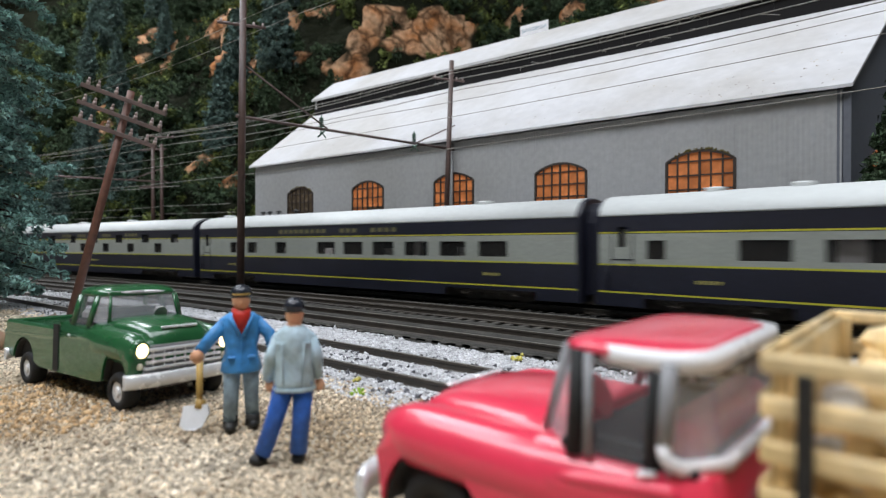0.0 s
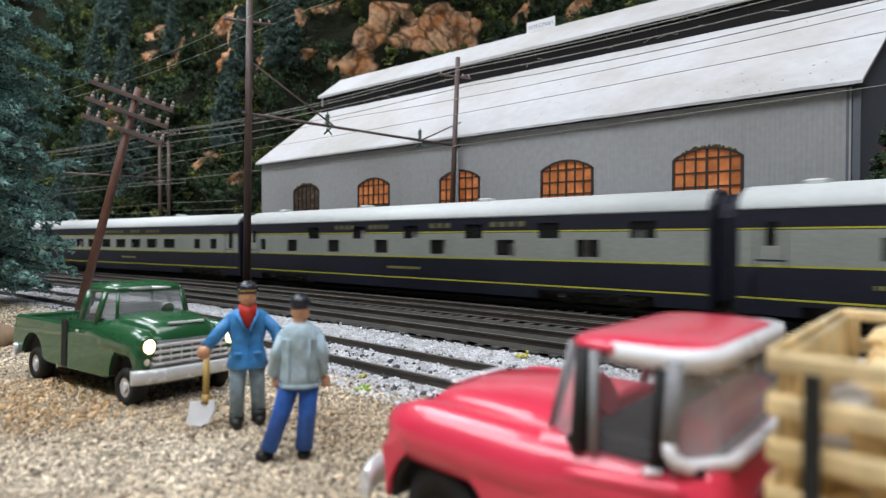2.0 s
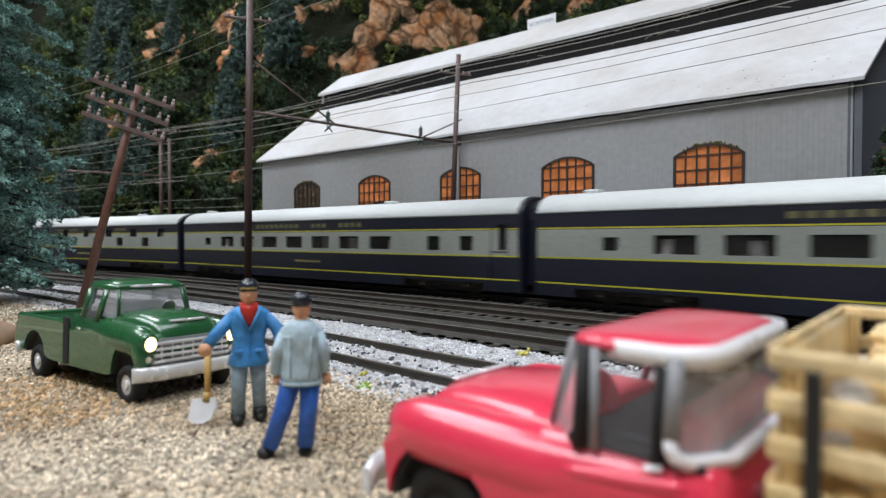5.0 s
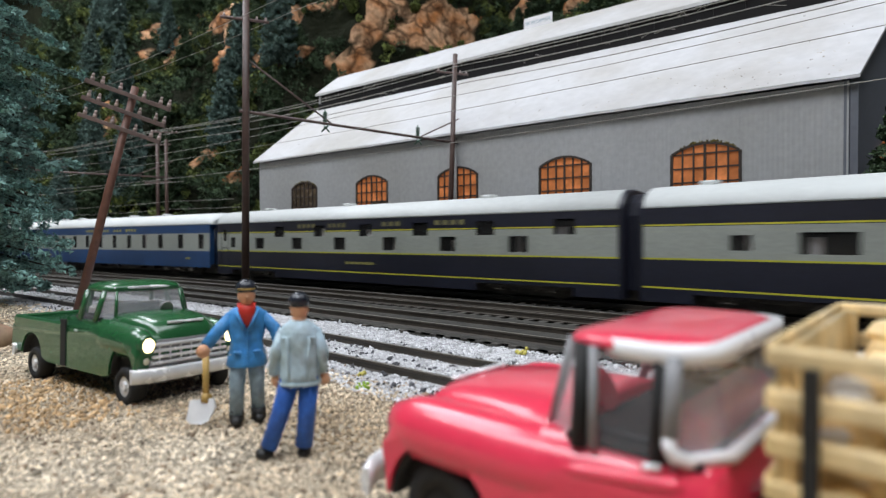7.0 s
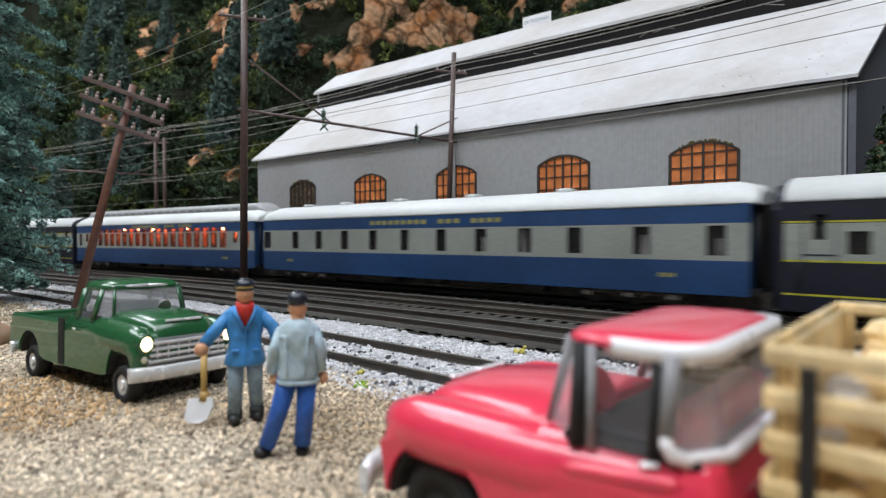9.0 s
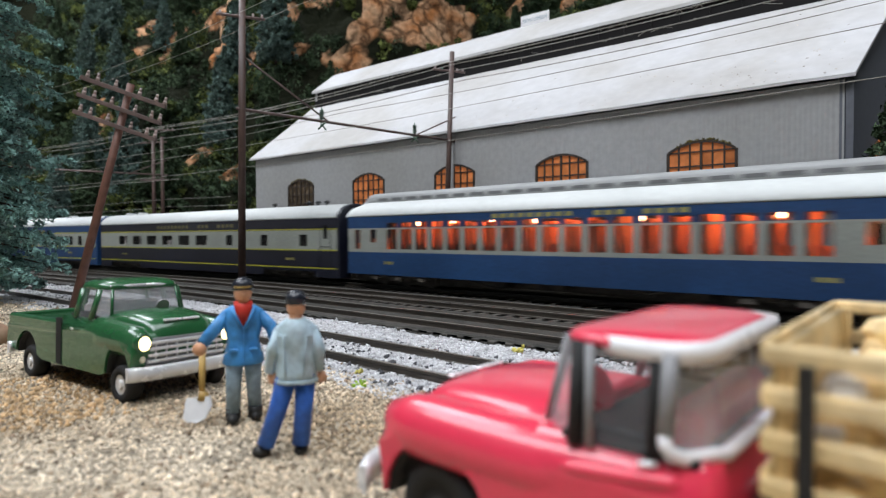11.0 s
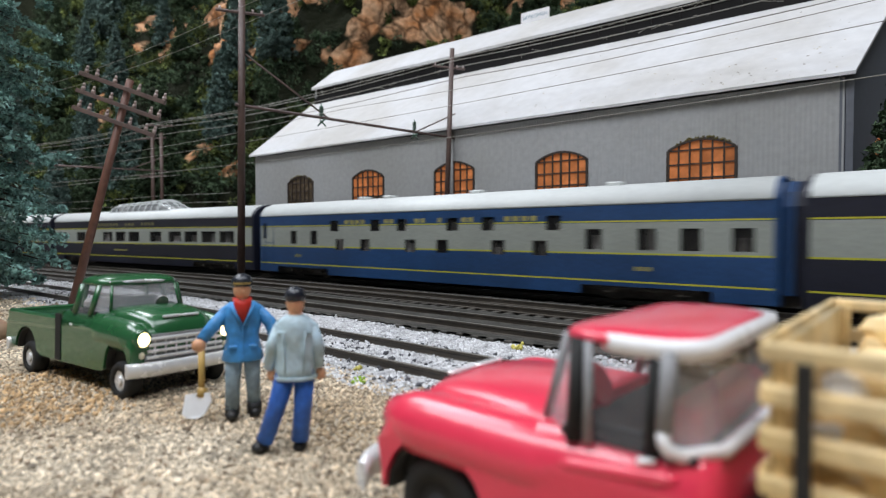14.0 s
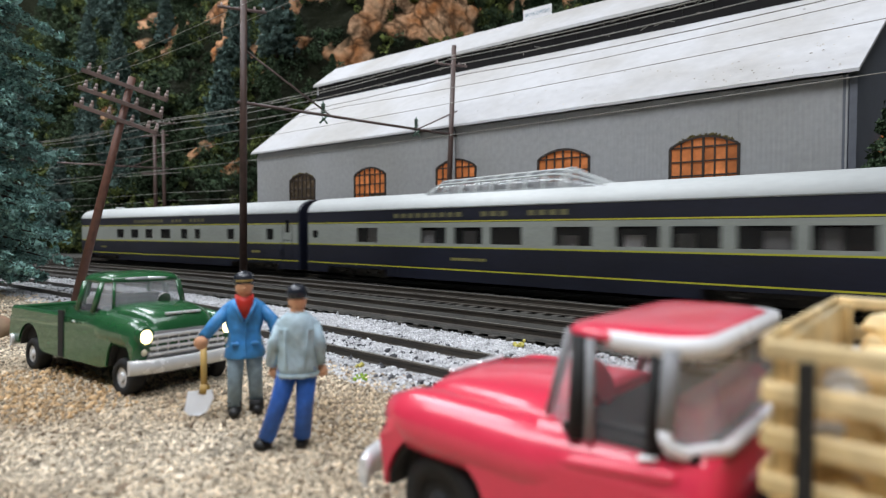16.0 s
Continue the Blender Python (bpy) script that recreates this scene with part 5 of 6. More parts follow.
# ---- catenary masts, telegraph pole, wires ----
def build_portal(x1, y1, x2, y2, zb, top1, top2, lean1, lean2, label):
    root = thing("catenary_portal", label, "catenary portal", "catenary portals")
    masts = []
    for x, y, top, lean, r in ((x1, y1, top1, lean1, 2.0), (x2, y2, top2, lean2, 1.9)):
        bm = bmesh.new()
        rx, ry = 0.744 * lean, 0.668 * lean
        rod(bm, (x, y, -3.5), (x + rx * (top + 3.5), y + ry * (top + 3.5), top), r, r * 0.85, n=12)
        masts.append(part("mast", bm, POLE, root, "brown mast"))
    a = Vector((x1 + 0.744 * lean1 * zb, y1 + 0.668 * lean1 * zb, zb))
    b = Vector((x2 + 0.744 * lean2 * zb, y2 + 0.668 * lean2 * zb, zb))
    d = (b - a).normalized()
    bm = bmesh.new()
    rod(bm, a - d * 3, b + d * 5, 0.85, n=8)
    part("beam", bm, ARM, root, "grey-brown cross beam")
    for p, q in ((a + Vector((0, 0, 28)), a + d * 52), (b + Vector((0, 0, 17)) + d * 6, b - d * 30)):
        bm = bmesh.new()
        rod(bm, p, q, 0.5, n=6)
        part("brace", bm, ARM, root, "thin brace rod")
    for p, top in ((a, 0), (b, 0)):
        q = Vector((p.x, p.y, 141.5))
        bm = bmesh.new()
        v = Vector((0.744, 0.668, 0)) * 0.5 + d * 0.5
        v.normalize()
        rod(bm, q - v * 12, q + v * 12, 0.8, n=7)
        arm = part("cross_arm", bm, ARM, root, "grey-brown cross arm")
        for k in (-10, -5, 6, 10.5):
            bm = bmesh.new()
            c = q + v * k
            rod(bm, c, c + Vector((0, 0, 2.2)), 0.8, 0.5, n=7)
            part("insulator", bm, GREEN_INSUL if k in (-5,) else INSUL, arm)
    for f in (0.32, 0.79):
        c = a + (b - a) * f
        bm = bmesh.new()
        for k in range(5):
            z = 1.2 + k * 1.15
            rod(bm, c + Vector((0, 0, z)), c + Vector((0, 0, z + 0.7)), 1.5, 1.05, n=10)
        rod(bm, c + Vector((0, 0, 0)), c + Vector((0, 0, 8)), 0.4, n=6)
        part("insulator_stack", bm, GREEN_INSUL, root, "dark green insulator stack")
        bm = bmesh.new()
        rod(bm, c + Vector((-2, -1, -4.5)), c + Vector((2, 1, -1.0)), 0.55, n=6)
        rod(bm, c + Vector((2.5, 1, -5)), c + Vector((-1, 0, -1.0)), 0.45, n=6)
        ball(bm, c + Vector((0, 0, -2.4)), 0.9, 8, 6)
        part("hanger", bm, GREEN_INSUL, root, "wire hanger")
    return root


build_portal(-277, 150, -263, 294, 93.7, 170, 154.5, 0.012, 0.035, "brown catenary portal spanning the tracks beside the shed")
build_portal(-668, 92, -626, 250, 93.7, 160, 134, 0.01, 0.0, "brown catenary portal far along the tracks")


def wire(points, r, label, group="line wires"):
    bm = bmesh.new()
    loft(bm, [[(x, y + r * math.cos(a), z + r * math.sin(a)) for a in (0, 1.57, 3.14, 4.71)] for x, y, z in points], 0)
    return tagged(part("wire", bm, WIRE), label, "wire", group)


def lint(shift, z, s0, s1, sag, seed):
    """Brown twiggy lint caught on a wire."""
    rng = random.Random(seed)
    pts = along(shift, z, s0, s1, sag=sag, n=120)
    bm = bmesh.new()
    for k in range(46):
        p = Vector(rng.choice(pts))
        for _ in range(rng.randint(1, 3)):
            q = p + Vector((rng.gauss(0, 3.4), rng.gauss(0, 0.8), rng.gauss(-0.4, 1.0)))
            rod(bm, p, q, 0.16, n=4, caps=False)
    tagged(part("lint", bm, WIRE), "brown twiggy lint caught on the feeder wires", "lint", kind="stuff")


def along(shift, z, s0=-1.3, s1=0.7, sag=0.0, span=0.37, s_ref=-0.26, n=40):
    out = []
    for k in range(n + 1):
        s = s0 + (s1 - s0) * k / n
        x, y, _ = line(s, shift)
        ph = ((s - s_ref) / span) % 1
        out.append((x / MM, y / MM, z - sag * 4 * ph * (1 - ph)))
    return out


wire(along(0.028, 86), 0.13, "thin grey contact wire over the tracks")
wire(along(0.028, 95, sag=3), 0.13, "thin grey messenger wire over the tracks")
wire(along(-0.042, 86.5), 0.22, "pale contact wire running past the shed eave")
for sh, z in ((-0.063, 143.5), (-0.070, 144), (-0.080, 143), (-0.085, 137)):
    wire(along(sh, z, sag=4), 0.3, "pale feeder wire strung past the clerestory")
lint(-0.063, 143.5, -0.45, 0.1, 4, 1)
lint(-0.080, 143, -0.45, 0.1, 4, 2)
for sh, z in ((0.057, 144), (0.072, 143)):
    wire(along(sh, z, sag=3), 0.14, "thin feeder wire on the near masts")


def telegraph_pole():
    base, top = Vector((-266, 70.4, -2)), Vector((-249.4, 87.8, 89.5))
    root = thing("telegraph_pole", "leaning red-brown telegraph pole with three cross arms", "telegraph pole")
    bm = bmesh.new()
    rod(bm, base, top, 1.7, 1.4, n=12)
    part("pole", bm, ORANGE_POLE, root, "red-brown plastic pole")
    up = (top - base).normalized()
    view = Vector((-0.668, 0.744, 0))
    side = up.cross(view).normalized()
    if side.dot(Vector((0.744, 0.668, 0))) < 0:
        side = -side
    side = (side + Vector((0, 0, -0.09))).normalized()
    for k, (dz, half) in enumerate(((4.2, 18.2), (11.2, 17.8), (18.2, 17.6))):
        c = top - up * dz - view * 1.6 - side * 1.2
        bm = bmesh.new()
        rot = side.to_track_quat("X", "Z").to_matrix().to_4x4()
        box(bm, -half, half, -0.75, 0.75, -0.85, 0.85, bevel=0.15)
        bmesh.ops.transform(bm, matrix=Matrix.Translation(c) @ rot, verts=bm.verts)
        arm = part("cross_arm", bm, ARM, root, "grey-brown cross arm")
        upv = up
        for q in (-0.86, -0.62, -0.2, 0.36, 0.75, 0.95):
            p = c + side * half * q + upv * 0.8
            bm = bmesh.new()
            rod(bm, p, p + upv * 1.5, 0.85, 0.75, n=8)
            rod(bm, p + upv * 1.5, p + upv * 3.0, 0.6, 0.5, n=8)
            part("insulator", bm, INSUL, arm, "pale insulator peg")


telegraph_pole()


def roof_sign():
    root = thing("roof_sign", "small white place-name board on the shed ridge", "sign", m=SHED_POSE)
    bm = bmesh.new()
    box(bm, -226.5, -200.5, 100.2, 101.0, 202.0, 211.0, bevel=0.1)
    part("board", bm, WHITE_TRIM, root, "white board")
    c = bpy.data.curves.new("sign_text", "FONT")
    c.body, c.size, c.align_x, c.extrude = "SKYKOMISH", 0.0042, "CENTER", 0.00005
    tmp = new("tmp_text", c)
    bpy.context.view_layer.update()
    me = bpy.data.meshes.new_from_object(tmp.evaluated_get(bpy.context.evaluated_depsgraph_get()))
    bpy.data.objects.remove(tmp)
    part_of("sign_lettering", me, SLATE, root, "grey letters", m=at(-213.5, 100.1, 204.9, 90, 0, 0))


roof_sign()

for sh, z in ((-0.088, 54), (-0.088, 61), (-0.082, 69), (-0.03, 82)):
    wire(along(sh, z, -1.4, -0.52, sag=2), 0.2, "thin wire on the far masts")


def utility_pole(x, y, top):
    root = thing("utility_pole", "thin brown utility pole at the foot of the hill", "utility pole", m=at(x, y, 0))
    bm = bmesh.new()
    rod(bm, (0, 0, -6), (0, 0, top), 2.2, 1.8, n=10)
    part("pole", bm, POLE, root, "brown pole")
    for z in (top - 4, top - 46):
        bm = bmesh.new()
        rod(bm, (-16, -8, z), (16, 8, z), 0.9, n=6)
        part("cross_arm", bm, ARM, root, "grey-brown cross arm")


utility_pole(-670, 258, 138)


# ---- loose stone: tan gravel on the lot, grey ballast between the tracks, sooty shade-darkened ballast behind ----
def stones(name, count, region, size, mat, label, seed, sides=20):
    """Many small broken stones lying on the ground, as one mesh."""
    rng = np.random.default_rng(seed)
    phi = (1 + 5 ** 0.5) / 2
    if sides == 20:
        base = np.array([(-1, phi, 0), (1, phi, 0), (-1, -phi, 0), (1, -phi, 0), (0, -1, phi), (0, 1, phi), (0, -1, -phi), (0, 1, -phi), (phi, 0, -1), (phi, 0, 1), (-phi, 0, -1), (-phi, 0, 1)]) / 1.9
        tri = [(0, 11, 5), (0, 5, 1), (0, 1, 7), (0, 7, 10), (0, 10, 11), (1, 5, 9), (5, 11, 4), (11, 10, 2), (10, 7, 6), (7, 1, 8), (3, 9, 4), (3, 4, 2), (3, 2, 6), (3, 6, 8), (3, 8, 9), (4, 9, 5), (2, 4, 11), (6, 2, 10), (8, 6, 7), (9, 8, 1)]
    else:
        base = np.array([(1, 0, 0), (-1, 0, 0), (0, 1, 0), (0, -1, 0), (0, 0, 1), (0, 0, -1)], float)
        tri = [(0, 2, 4), (2, 1, 4), (1, 3, 4), (3, 0, 4), (2, 0, 5), (1, 2, 5), (3, 1, 5), (0, 3, 5)]
    tri = np.array(tri)
    pts = region(rng, count)
    n, k = len(pts), len(base)
    q = rng.normal(size=(n, 4))
    q /= np.linalg.norm(q, axis=1)[:, None]
    w, x, y, z = q.T
    rot = np.stack([np.stack([1 - 2 * (y * y + z * z), 2 * (x * y - z * w), 2 * (x * z + y * w)], -1),
                    np.stack([2 * (x * y + z * w), 1 - 2 * (x * x + z * z), 2 * (y * z - x * w)], -1),
                    np.stack([2 * (x * z - y * w), 2 * (y * z + x * w), 1 - 2 * (x * x + y * y)], -1)], 1)
    shape = base[None] * rng.uniform(0.65, 1.25, (n, k, 1)) * rng.uniform(0.6, 1.2, (n, 1, 3))
    v = np.einsum("nij,nkj->nki", rot, shape) * (size * rng.lognormal(0, 0.34, n))[:, None, None]
    v += pts[:, None, :]
    faces = (tri[None] + (np.arange(n) * k)[:, None, None]).reshape(-1, 3)
    me = bpy.data.meshes.new(name)
    v = v.reshape(-1, 3) * MM
    me.vertices.add(len(v))
    me.vertices.foreach_set("co", v.ravel())
    me.loops.add(faces.size)
    me.loops.foreach_set("vertex_index", faces.ravel())
    me.polygons.add(len(faces))
    me.polygons.foreach_set("loop_start", np.arange(len(faces)) * 3)
    me.update(calc_edges=True)
    me.validate()
    ob = part_of(name, me, mat)
    return tagged(ob, label, "gravel", kind="stuff")


def scatter(x0, x1, y0, y1, d0, d1, lift, clear=()):
    def region(rng, count):
        out = []
        x = rng.uniform(x0, x1, count)
        y = rng.uniform(y0, y1, count)
        for a, b in zip(x, y):
            d = off_line(a, b)
            d += 7 * noise.noise((a * 0.06, b * 0.06, 9))
            if not d0 < d < d1 or any(abs(off_line(a, b) - c) < w for c, w in clear):
                continue
            out.append((a, b, ground_z(a, b) + lift))
        return np.array(out)
    return region


RAILS = ((138 - 8.25, 1.3), (138 + 8.25, 1.3))
stones("gravel", 95000, scatter(-215, 25, -10, 82, 155, 420, 0.05), 0.285, GRAVEL, "tan crushed gravel spread over the lot", 1, 8)
stones("gravel", 12000, scatter(-420, -200, -60, 90, 155, 420, 0.1), 0.5, GRAVEL, "tan crushed gravel spread over the lot", 2, 8)
stones("gravel", 5200, scatter(-260, 25, 0, 95, 148, 420, 0.15), 0.30, material("brown_gravel", (0.34, 0.25, 0.17), 0.85, vary=0.3, island=0.5, grain=1500), "brown stones among the gravel", 3, 8)
stones("ballast", 56000, scatter(-330, 15, 55, 132, 100, 163, 0.05, RAILS), 0.37, BALLAST, "pale grey crushed ballast beside the tracks", 4, 8)
stones("ballast", 14000, scatter(-760, -320, -10, 132, 100, 168, 0.1, RAILS), 0.62, BALLAST, "pale grey crushed ballast beside the tracks", 5, 8)
stones("ballast", 26000, scatter(-420, 20, 90, 215, -20, 101, -0.3), 0.5, BALLAST_DARK, "sooty ballast between the main tracks, darkened for train shade", 6, 8)
stones("ballast", 1500, scatter(-330, 15, 60, 110, 120, 158, 0.2, RAILS), 0.55, material("dark_ballast", (0.10, 0.10, 0.11), 0.85, vary=0.3, island=0.5, grain=1500), "dark grey stones among the ballast", 7, 8)


stones("gravel", 1100, scatter(-140, -98, 12, 36, 155, 420, 0.2), 0.38, material("orange_gravel", (0.60, 0.40, 0.21), 0.9, vary=0.3, island=0.4, grain=1500), "rust-orange gravel beside the green truck", 8, 8)


def tuft(x, y, r, mat, label):
    bm = bmesh.new()
    rng = random.Random(int(x * 7 + y))
    for k in range(14):
        ball(bm, (x + rng.gauss(0, r * 0.5), y + rng.gauss(0, r * 0.5), ground_z(x, y) + abs(rng.gauss(0, r * 0.35)) + 0.3), rng.uniform(0.2, 0.45) * r, 5, 4)
    tagged(part("tuft", bm, mat), label, "tuft", "coloured foam tufts")


LIME = material("lime_foam", (0.34, 0.52, 0.06), 0.9, vary=0.3)
STRAW = material("straw_foam", (0.62, 0.55, 0.14), 0.9, vary=0.3)
tuft(-82.9, 68.7, 1.0, LIME, "bright lime foam tuft in the gravel")
tuft(-82.9, 121.5, 1.6, STRAW, "yellow foam tuft in the ballast")
tuft(-93, 77, 1.0, STRAW, "yellow foam tuft beside the siding")

# pale boulder behind the green truck
bm = bmesh.new()
bmesh.ops.create_icosphere(bm, subdivisions=3, radius=5.4)
for v in bm.verts:
    v.co *= 1 + 0.22 * noise.noise(v.co * 0.2)
    v.co.z *= 0.75
tagged(part("boulder", bm, material("boulder_stone", (0.33, 0.23, 0.15), 0.85, vary=0.35, grain=300, blotch=90, tint=(0.25, 0.12, 0.07), bump=0.6), smooth=True, m=at(-190, 30, 1.0)), "pale tan boulder on the gravel", "boulder")


# ---- hillside ----
def foot(x):
    """Where the hill begins behind the line and the shed."""
    lx = max(x, -2600)
    s = lx * MM
    y_line = line(s)[1] / MM + 105
    k = min(max((x + 760) / 230, 0), 1)
    k = k * k * (3 - 2 * k)
    return y_line * (1 - k) + 560 * k


def hill_z(x, y):
    d = y - foot(x)
    if d <= 0:
        return -4 + d * 0.02
    big = noise.fractal((x * 0.0042, y * 0.0042, 1.0), 0.9, 2.1, 5)
    steps = 46 * noise.noise((x * 0.011, d * 0.016, 5.0))
    z = 1.4 * d + 75 * big * min(1, d / 150) + steps * min(1, d / 90)
    return max(z, 0.6 * d - 2)


# x, y, z of the middle of each bare rock face on the slope, its width and height
OUTCROPS = [(-1338, 389, 442, 17, 34), (-1142, 449, 429, 40, 18), (-1084, 457, 382, 17, 58), (-1135, 402, 356, 17, 32), (-959, 493, 422, 40, 33), (-1128, 524, 465, 25, 19), (-908, 476, 354, 29, 40), (-841, 465, 280, 21, 51), (-1367, 360, 381, 11, 23), (-1037, 319, 198, 22, 29), (-1118, 350, 257, 24, 18), (-787, 377, 146, 39, 19), (-807, 364, 132, 12, 16), (-720, 390, 116, 21, 28), (-760, 449, 254, 17, 26)]
OUTCROPS += [(-768, 509, 368, 64, 40), (-664, 610, 390, 40, 32), (-675, 538, 283, 46, 35), (-632, 680, 365, 77, 80), (-669, 573, 346, 24, 47), (-448, 846, 405, 108, 33), (-724, 530, 386, 39, 19), (-837, 481, 310, 17, 33), (-325, 857, 397, 92, 31), (-579, 862, 428, 46, 55), (-721, 492, 305, 23, 18)]


def bare(x, z):
    """How far the slope is bare rock at this place, 0 to 1: ragged upright faces with dirt between them."""
    near = max(1 - ((x - a) / (w * (0.72 if a < -800 else 0.42))) ** 2 - ((z - c) / (h * (1.25 if a < -800 else 0.66))) ** 2 for a, _, c, w, h in OUTCROPS)
    if near < -2.0:
        return 0.0
    ragged = 0.75 * noise.fractal((x * 0.062, z * 0.018, 4.0), 0.7, 2.1, 4)
    return min(max(0.5 + 0.9 * (near + ragged - 0.22), 0), 1)


def hill_point(x, d):
    """A point of the slope d millimetres behind its foot; crags push out of the face."""
    y = min(foot(x) + d, 1690)
    c = noise.voronoi((x * 0.020, d * 0.024, 2.0))[0]
    out = 22 * (c[1] - c[0]) * min(1, max(d, 0) / 60)
    z = hill_z(x, y) + out * 0.4
    rock = bare(x, z)
    if rock > 0:
        cell = noise.voronoi((x * 0.045, z * 0.028, 6.0))[0]
        out += rock * (7 + 26 * (cell[1] - cell[0]) * 0.6 + 9 * noise.fractal((x * 0.09, z * 0.03, 3.0), 0.8, 2.2, 4))
    return x + 5 * noise.noise((x * 0.05, d * 0.05, 1)), y - out, min(z, 1290)


def build_hill():
    # finer where the slope is seen, coarse beyond
    xs = cuts(list(np.arange(-2400, -1420, 60.0)) + list(np.arange(-1420, -290, 5.0)) + list(np.arange(-290, 520, 18.0)) + list(np.arange(520, 1500, 70.0)))
    ds = cuts(list(np.arange(-10, 450, 4.5)) + list(np.arange(450, 1100, 40.0)))
    verts, faces, rock = [], [], []
    for x in xs:
        for d in ds:
            p = hill_point(x, d)
            verts.append(p)
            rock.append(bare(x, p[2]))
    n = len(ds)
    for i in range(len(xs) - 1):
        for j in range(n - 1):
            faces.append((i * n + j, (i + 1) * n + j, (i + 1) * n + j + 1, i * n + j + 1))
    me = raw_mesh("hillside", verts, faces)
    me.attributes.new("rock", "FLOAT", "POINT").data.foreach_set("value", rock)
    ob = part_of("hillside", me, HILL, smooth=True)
    tagged(ob, "steep dark hillside with bare orange-tan rock faces among green scrub", "hillside", kind="structure")


build_hill()


def clump_mesh(name, centres, radius, per, tri_size, seed, mats):
    """Foam foliage: swarms of small leaf triangles round many centres, in one mesh."""
    rng = np.random.default_rng(seed)
    c = np.repeat(np.asarray(centres, float), per, axis=0)
    r = np.repeat(np.asarray(radius, float), per)
    d = rng.normal(size=c.shape)
    d /= np.linalg.norm(d, axis=1)[:, None]
    p = c + d * (r * rng.uniform(0.55, 1.05, len(c)))[:, None]
    s = tri_size * rng.uniform(0.6, 1.5, len(c))
    v = np.stack([p + rng.normal(size=p.shape) * s[:, None] for _ in range(3)], 1).reshape(-1, 3) * MM
    faces = np.arange(len(v)).reshape(-1, 3)
    me = bpy.data.meshes.new(name)
    me.vertices.add(len(v))
    me.vertices.foreach_set("co", v.ravel())
    me.loops.add(len(v))
    me.loops.foreach_set("vertex_index", faces.ravel())
    me.polygons.add(len(faces))
    me.polygons.foreach_set("loop_start", np.arange(len(faces)) * 3)
    me.update(calc_edges=True)
    return me


def build_scrub():
    rng = random.Random(21)
    for name, mat, lab, count, rad, keep in (("scrub", SHRUB, "olive green foam scrub on the hillside", 8600, (5, 14), 0.30), ("thicket", PINE, "dark green foam thicket on the hillside", 9200, (6, 17), 0.34)):
        cs, rs = [], []
        while len(cs) < count:
            x = rng.uniform(-1760, -330)
            d = rng.uniform(0, 1) * 480
            x, y, z = hill_point(x, d)
            if bare(x, z) > (0.45 if rng.random() < 0.9 else 0.8):
                continue
            g = noise.noise((x * 0.009, z * 0.009, 8 if name == "scrub" else 12))
            # Fewer pale clumps low down: the foot's shade is imitated by darker foliage.
            if name == "scrub" and (g < -0.18 or rng.random() > 0.35 + d / 220):
                continue
            r = rng.uniform(*rad)
            for k in range(rng.randint(1, 4)):
                cs.append((x + rng.gauss(0, r * 0.7), y - r * 0.5 + rng.gauss(0, r * 0.4), z + r * 0.35 + rng.gauss(0, r * 0.35)))
                rs.append(r * rng.uniform(0.45, 0.9))
        ob = part_of(name, clump_mesh(name, cs, rs, 62, 1.5, 5, None), mat)
        tagged(ob, lab, "scrub", kind="stuff")


build_scrub()


def conifer(name, label, height, width, mat, tufts, tri, seed, m, group, droop=0.25, low=0.08, taper=0.85, pitch=0.022):
    """A model conifer: tapered trunk, whorls of drooping limbs, and needle tufts along each limb."""
    rng = random.Random(seed)
    root = thing(name, label, "tree", group, m=m)
    bm = bmesh.new()
    rod(bm, (0, 0, -2), (0, 0, height * 0.98), width * 0.05 + 0.8, 0.3, n=9)
    cs, rs = [], []
    z = height * low
    while z < height:
        f = (z - height * low) / (height * (1 - low))
        reach = min(1, 0.72 + z / 150) * width * (1 - f) ** taper * (0.85 + 0.3 * rng.random()) + width * 0.03
        n = max(4, int(9 * (1 - f * 0.5)))
        a0 = rng.uniform(0, 6.28)
        for k in range(n):
            a = a0 + 6.283 * k / n + rng.uniform(-0.3, 0.3)
            L = reach * rng.uniform(0.7, 1.1)
            tip = Vector((L * math.cos(a), L * math.sin(a), -droop * L + rng.uniform(-0.1, 0.15) * L))
            b = Vector((0, 0, z + rng.uniform(-1, 1)))
            rod(bm, b, b + tip, 0.35 + 0.012 * L, 0.15, n=4, caps=False)
            steps = max(2, int(L / tufts))
            for i in range(1, steps + 1):
                g = (i / steps)
                for q in range(2 if i > 1 else 1):
                    p = b + tip * g
                    w = tufts * 0.75 * (1.15 - 0.5 * g)
                    cs.append((p.x + rng.gauss(0, w * 0.5), p.y + rng.gauss(0, w * 0.5), p.z + rng.gauss(0, w * 0.3)))
                    rs.append(w * rng.uniform(0.6, 1.0))
        z += max(height * pitch, tufts * 0.95)
    part("trunk", bm, BARK, root, "brown trunk with bare limbs")
    me = clump_mesh("crown", cs, rs, 34, tri, seed, None)
    part_of("crown", me, mat, root, "needle clumps")
    return root


conifer("spruce_tree", "tall blue-green model spruce beside the tracks", 300, 48, SPRUCE, 4.0, 0.72, 3, at(-330, 34, -2), "spruces by the tracks", droop=0.3, low=0.05, taper=0.22, pitch=0.012)
conifer("spruce_tree", "bushy blue-green model spruce beside the tracks", 130, 31, SPRUCE, 4.2, 0.75, 9, at(-338, 18, -2), "spruces by the tracks", droop=0.3, low=0.02, taper=0.6)
conifer("pine_tree", "dark model pine in front of the shed end", 118, 22, PINE, 3.4, 0.7, 15, at(-14, 304, -3), "pines by the shed", droop=0.35, low=0.15)

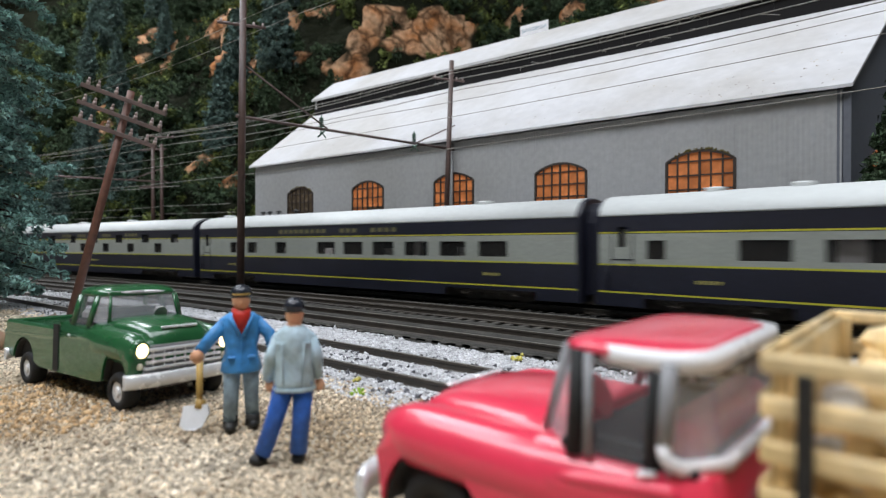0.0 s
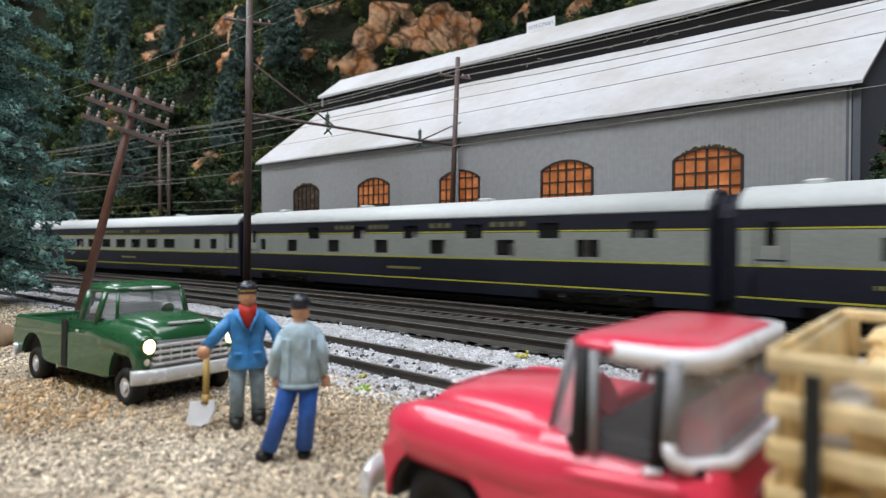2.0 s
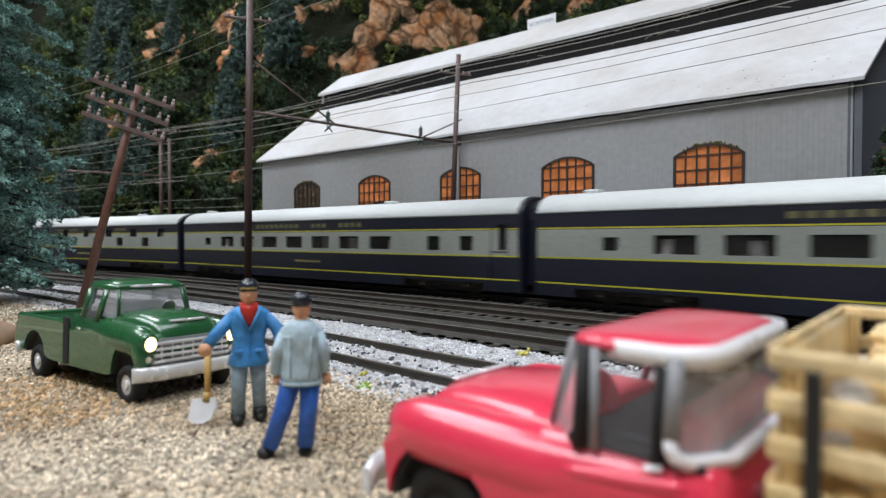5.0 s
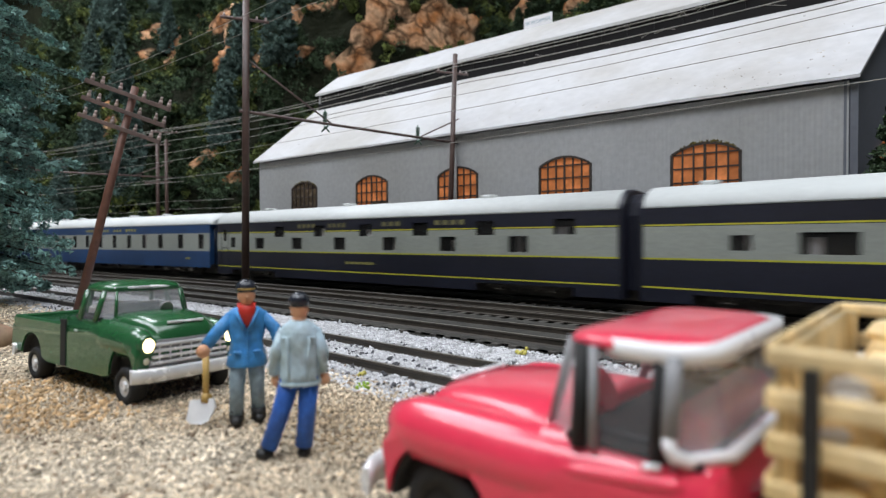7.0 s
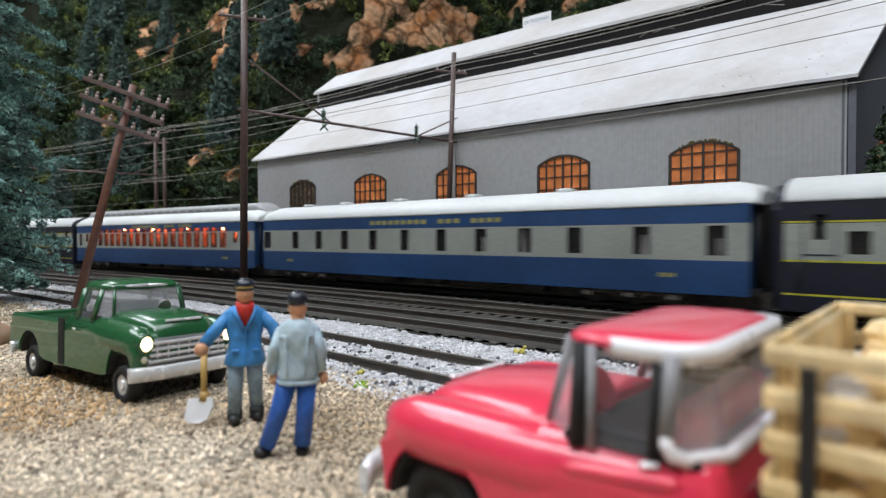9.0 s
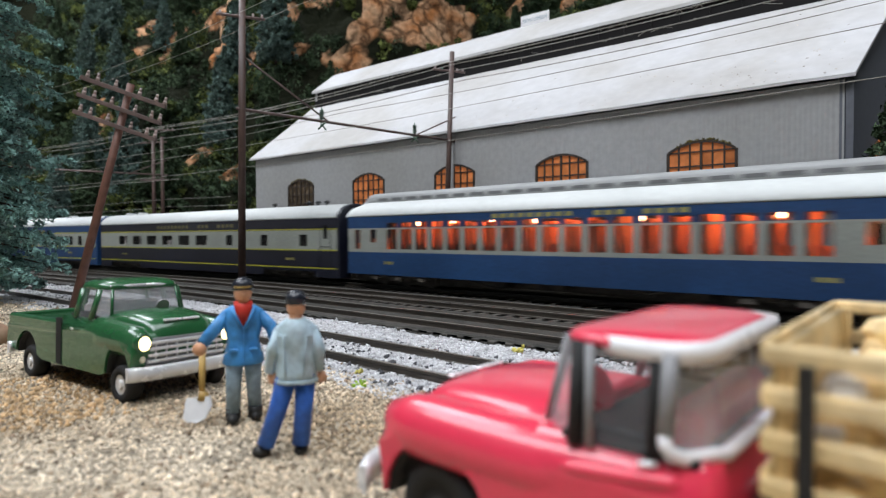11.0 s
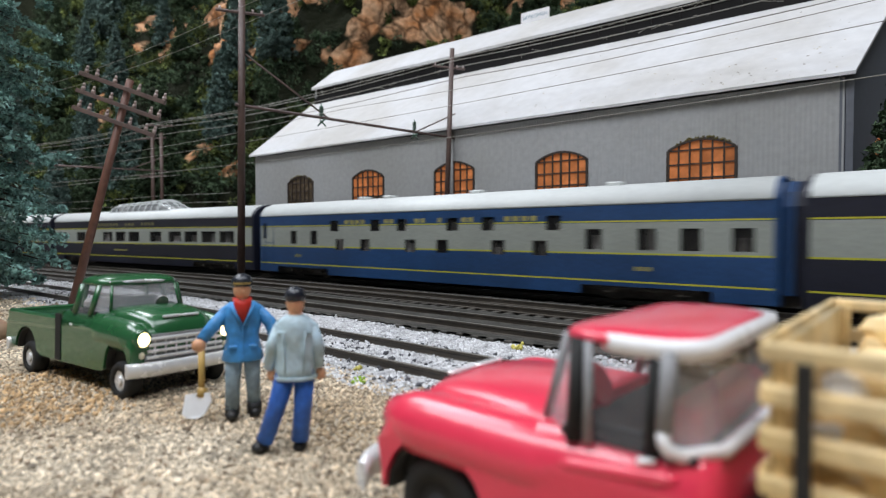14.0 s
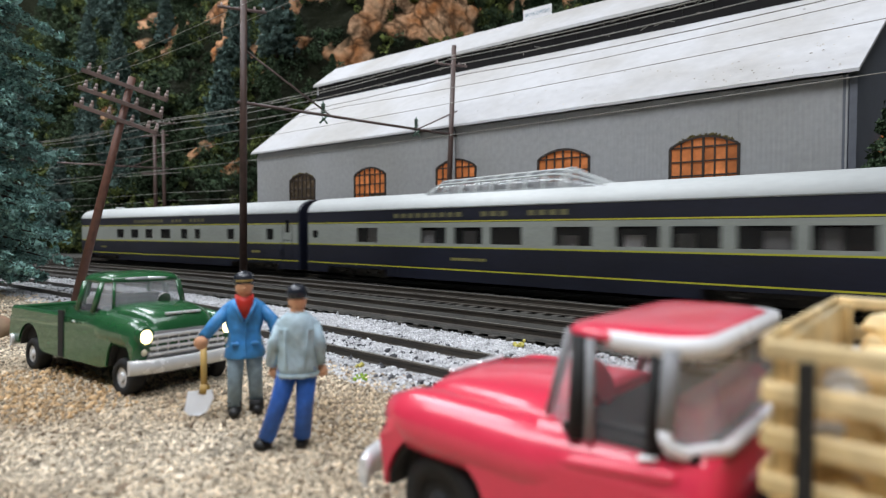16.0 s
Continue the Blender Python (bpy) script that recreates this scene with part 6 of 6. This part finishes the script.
base = conifer("hill_conifer", "dark green model conifer on the hillside", 100, 24, PINE, 4.5, 1.0, 30, at(-760, 330, 0), "conifers on the hillside", low=0.05)
base2 = conifer("hill_conifer", "bluish model conifer on the hillside", 120, 26, BLUE_PINE, 4.8, 1.1, 31, at(-900, 420, 0), "conifers on the hillside", low=0.05)


def plant_hill():
    rng = random.Random(77)
    made = 0
    for b in (base, base2):
        x = -760 if b is base else -930
        y = foot(x) + 60
        b.matrix_basis = at(x, y - 6, hill_z(x, y) - 8)
    spots = []
    while made < 50:
        x = rng.uniform(-1350, -330)
        d = rng.uniform(10, 400)
        if made >= 40:
            x, d = rng.uniform(-1250, -620), rng.uniform(110, 430)
        y = foot(x) + d
        z = hill_z(x, y)
        if any((x - a) ** 2 + (y - b) ** 2 < 45 ** 2 for a, b in spots):
            continue
        if bare(x, z + 30) > 0.3:
            continue
        spots.append((x, y))
        src = base2 if x < -650 and rng.random() < 0.6 else base
        s = rng.uniform(0.6, 1.35)
        m = at(x, y - 16, z - 8, rz=rng.uniform(0, 360))
        ob = copy_thing(src, m)
        ob.scale = (s * rng.uniform(0.85, 1.1), s * rng.uniform(0.85, 1.1), s)
        made += 1


plant_hill()


# ---- motion: every carriage follows the running line on its two bogies ----
def motions():
    gap = 11.7
    times = [k * 0.5 for k in range(33)]
    back = -(TRAIN[0][1] + gap) / 2
    offsets = []
    for ob, length in TRAIN:
        back += gap / 2 + length / 2 if offsets else (gap + length) / 2 + length / 2 + gap / 2
        offsets.append(back)
        back += length / 2 + gap / 2
    first = offsets[0]
    for (ob, length), off in zip(TRAIN, offsets):
        rows = []
        for t in times:
            lead = -0.1081 + 0.17867 * t - 0.00005 * (t - 8) ** 2
            s = lead + (gap / 2 + TRAIN[0][1] / 2 - (off - first)) * MM
            b = 0.353 * length * MM
            xa, ya, _ = line(s - b)
            xb, yb, _ = line(s + b)
            rows.append((t, Matrix.LocRotScale(((xa + xb) / 2, (ya + yb) / 2, 0), Euler((0, 0, math.atan2(yb - ya, xb - xa))), None)))
        walk(ob, rows)


motions()
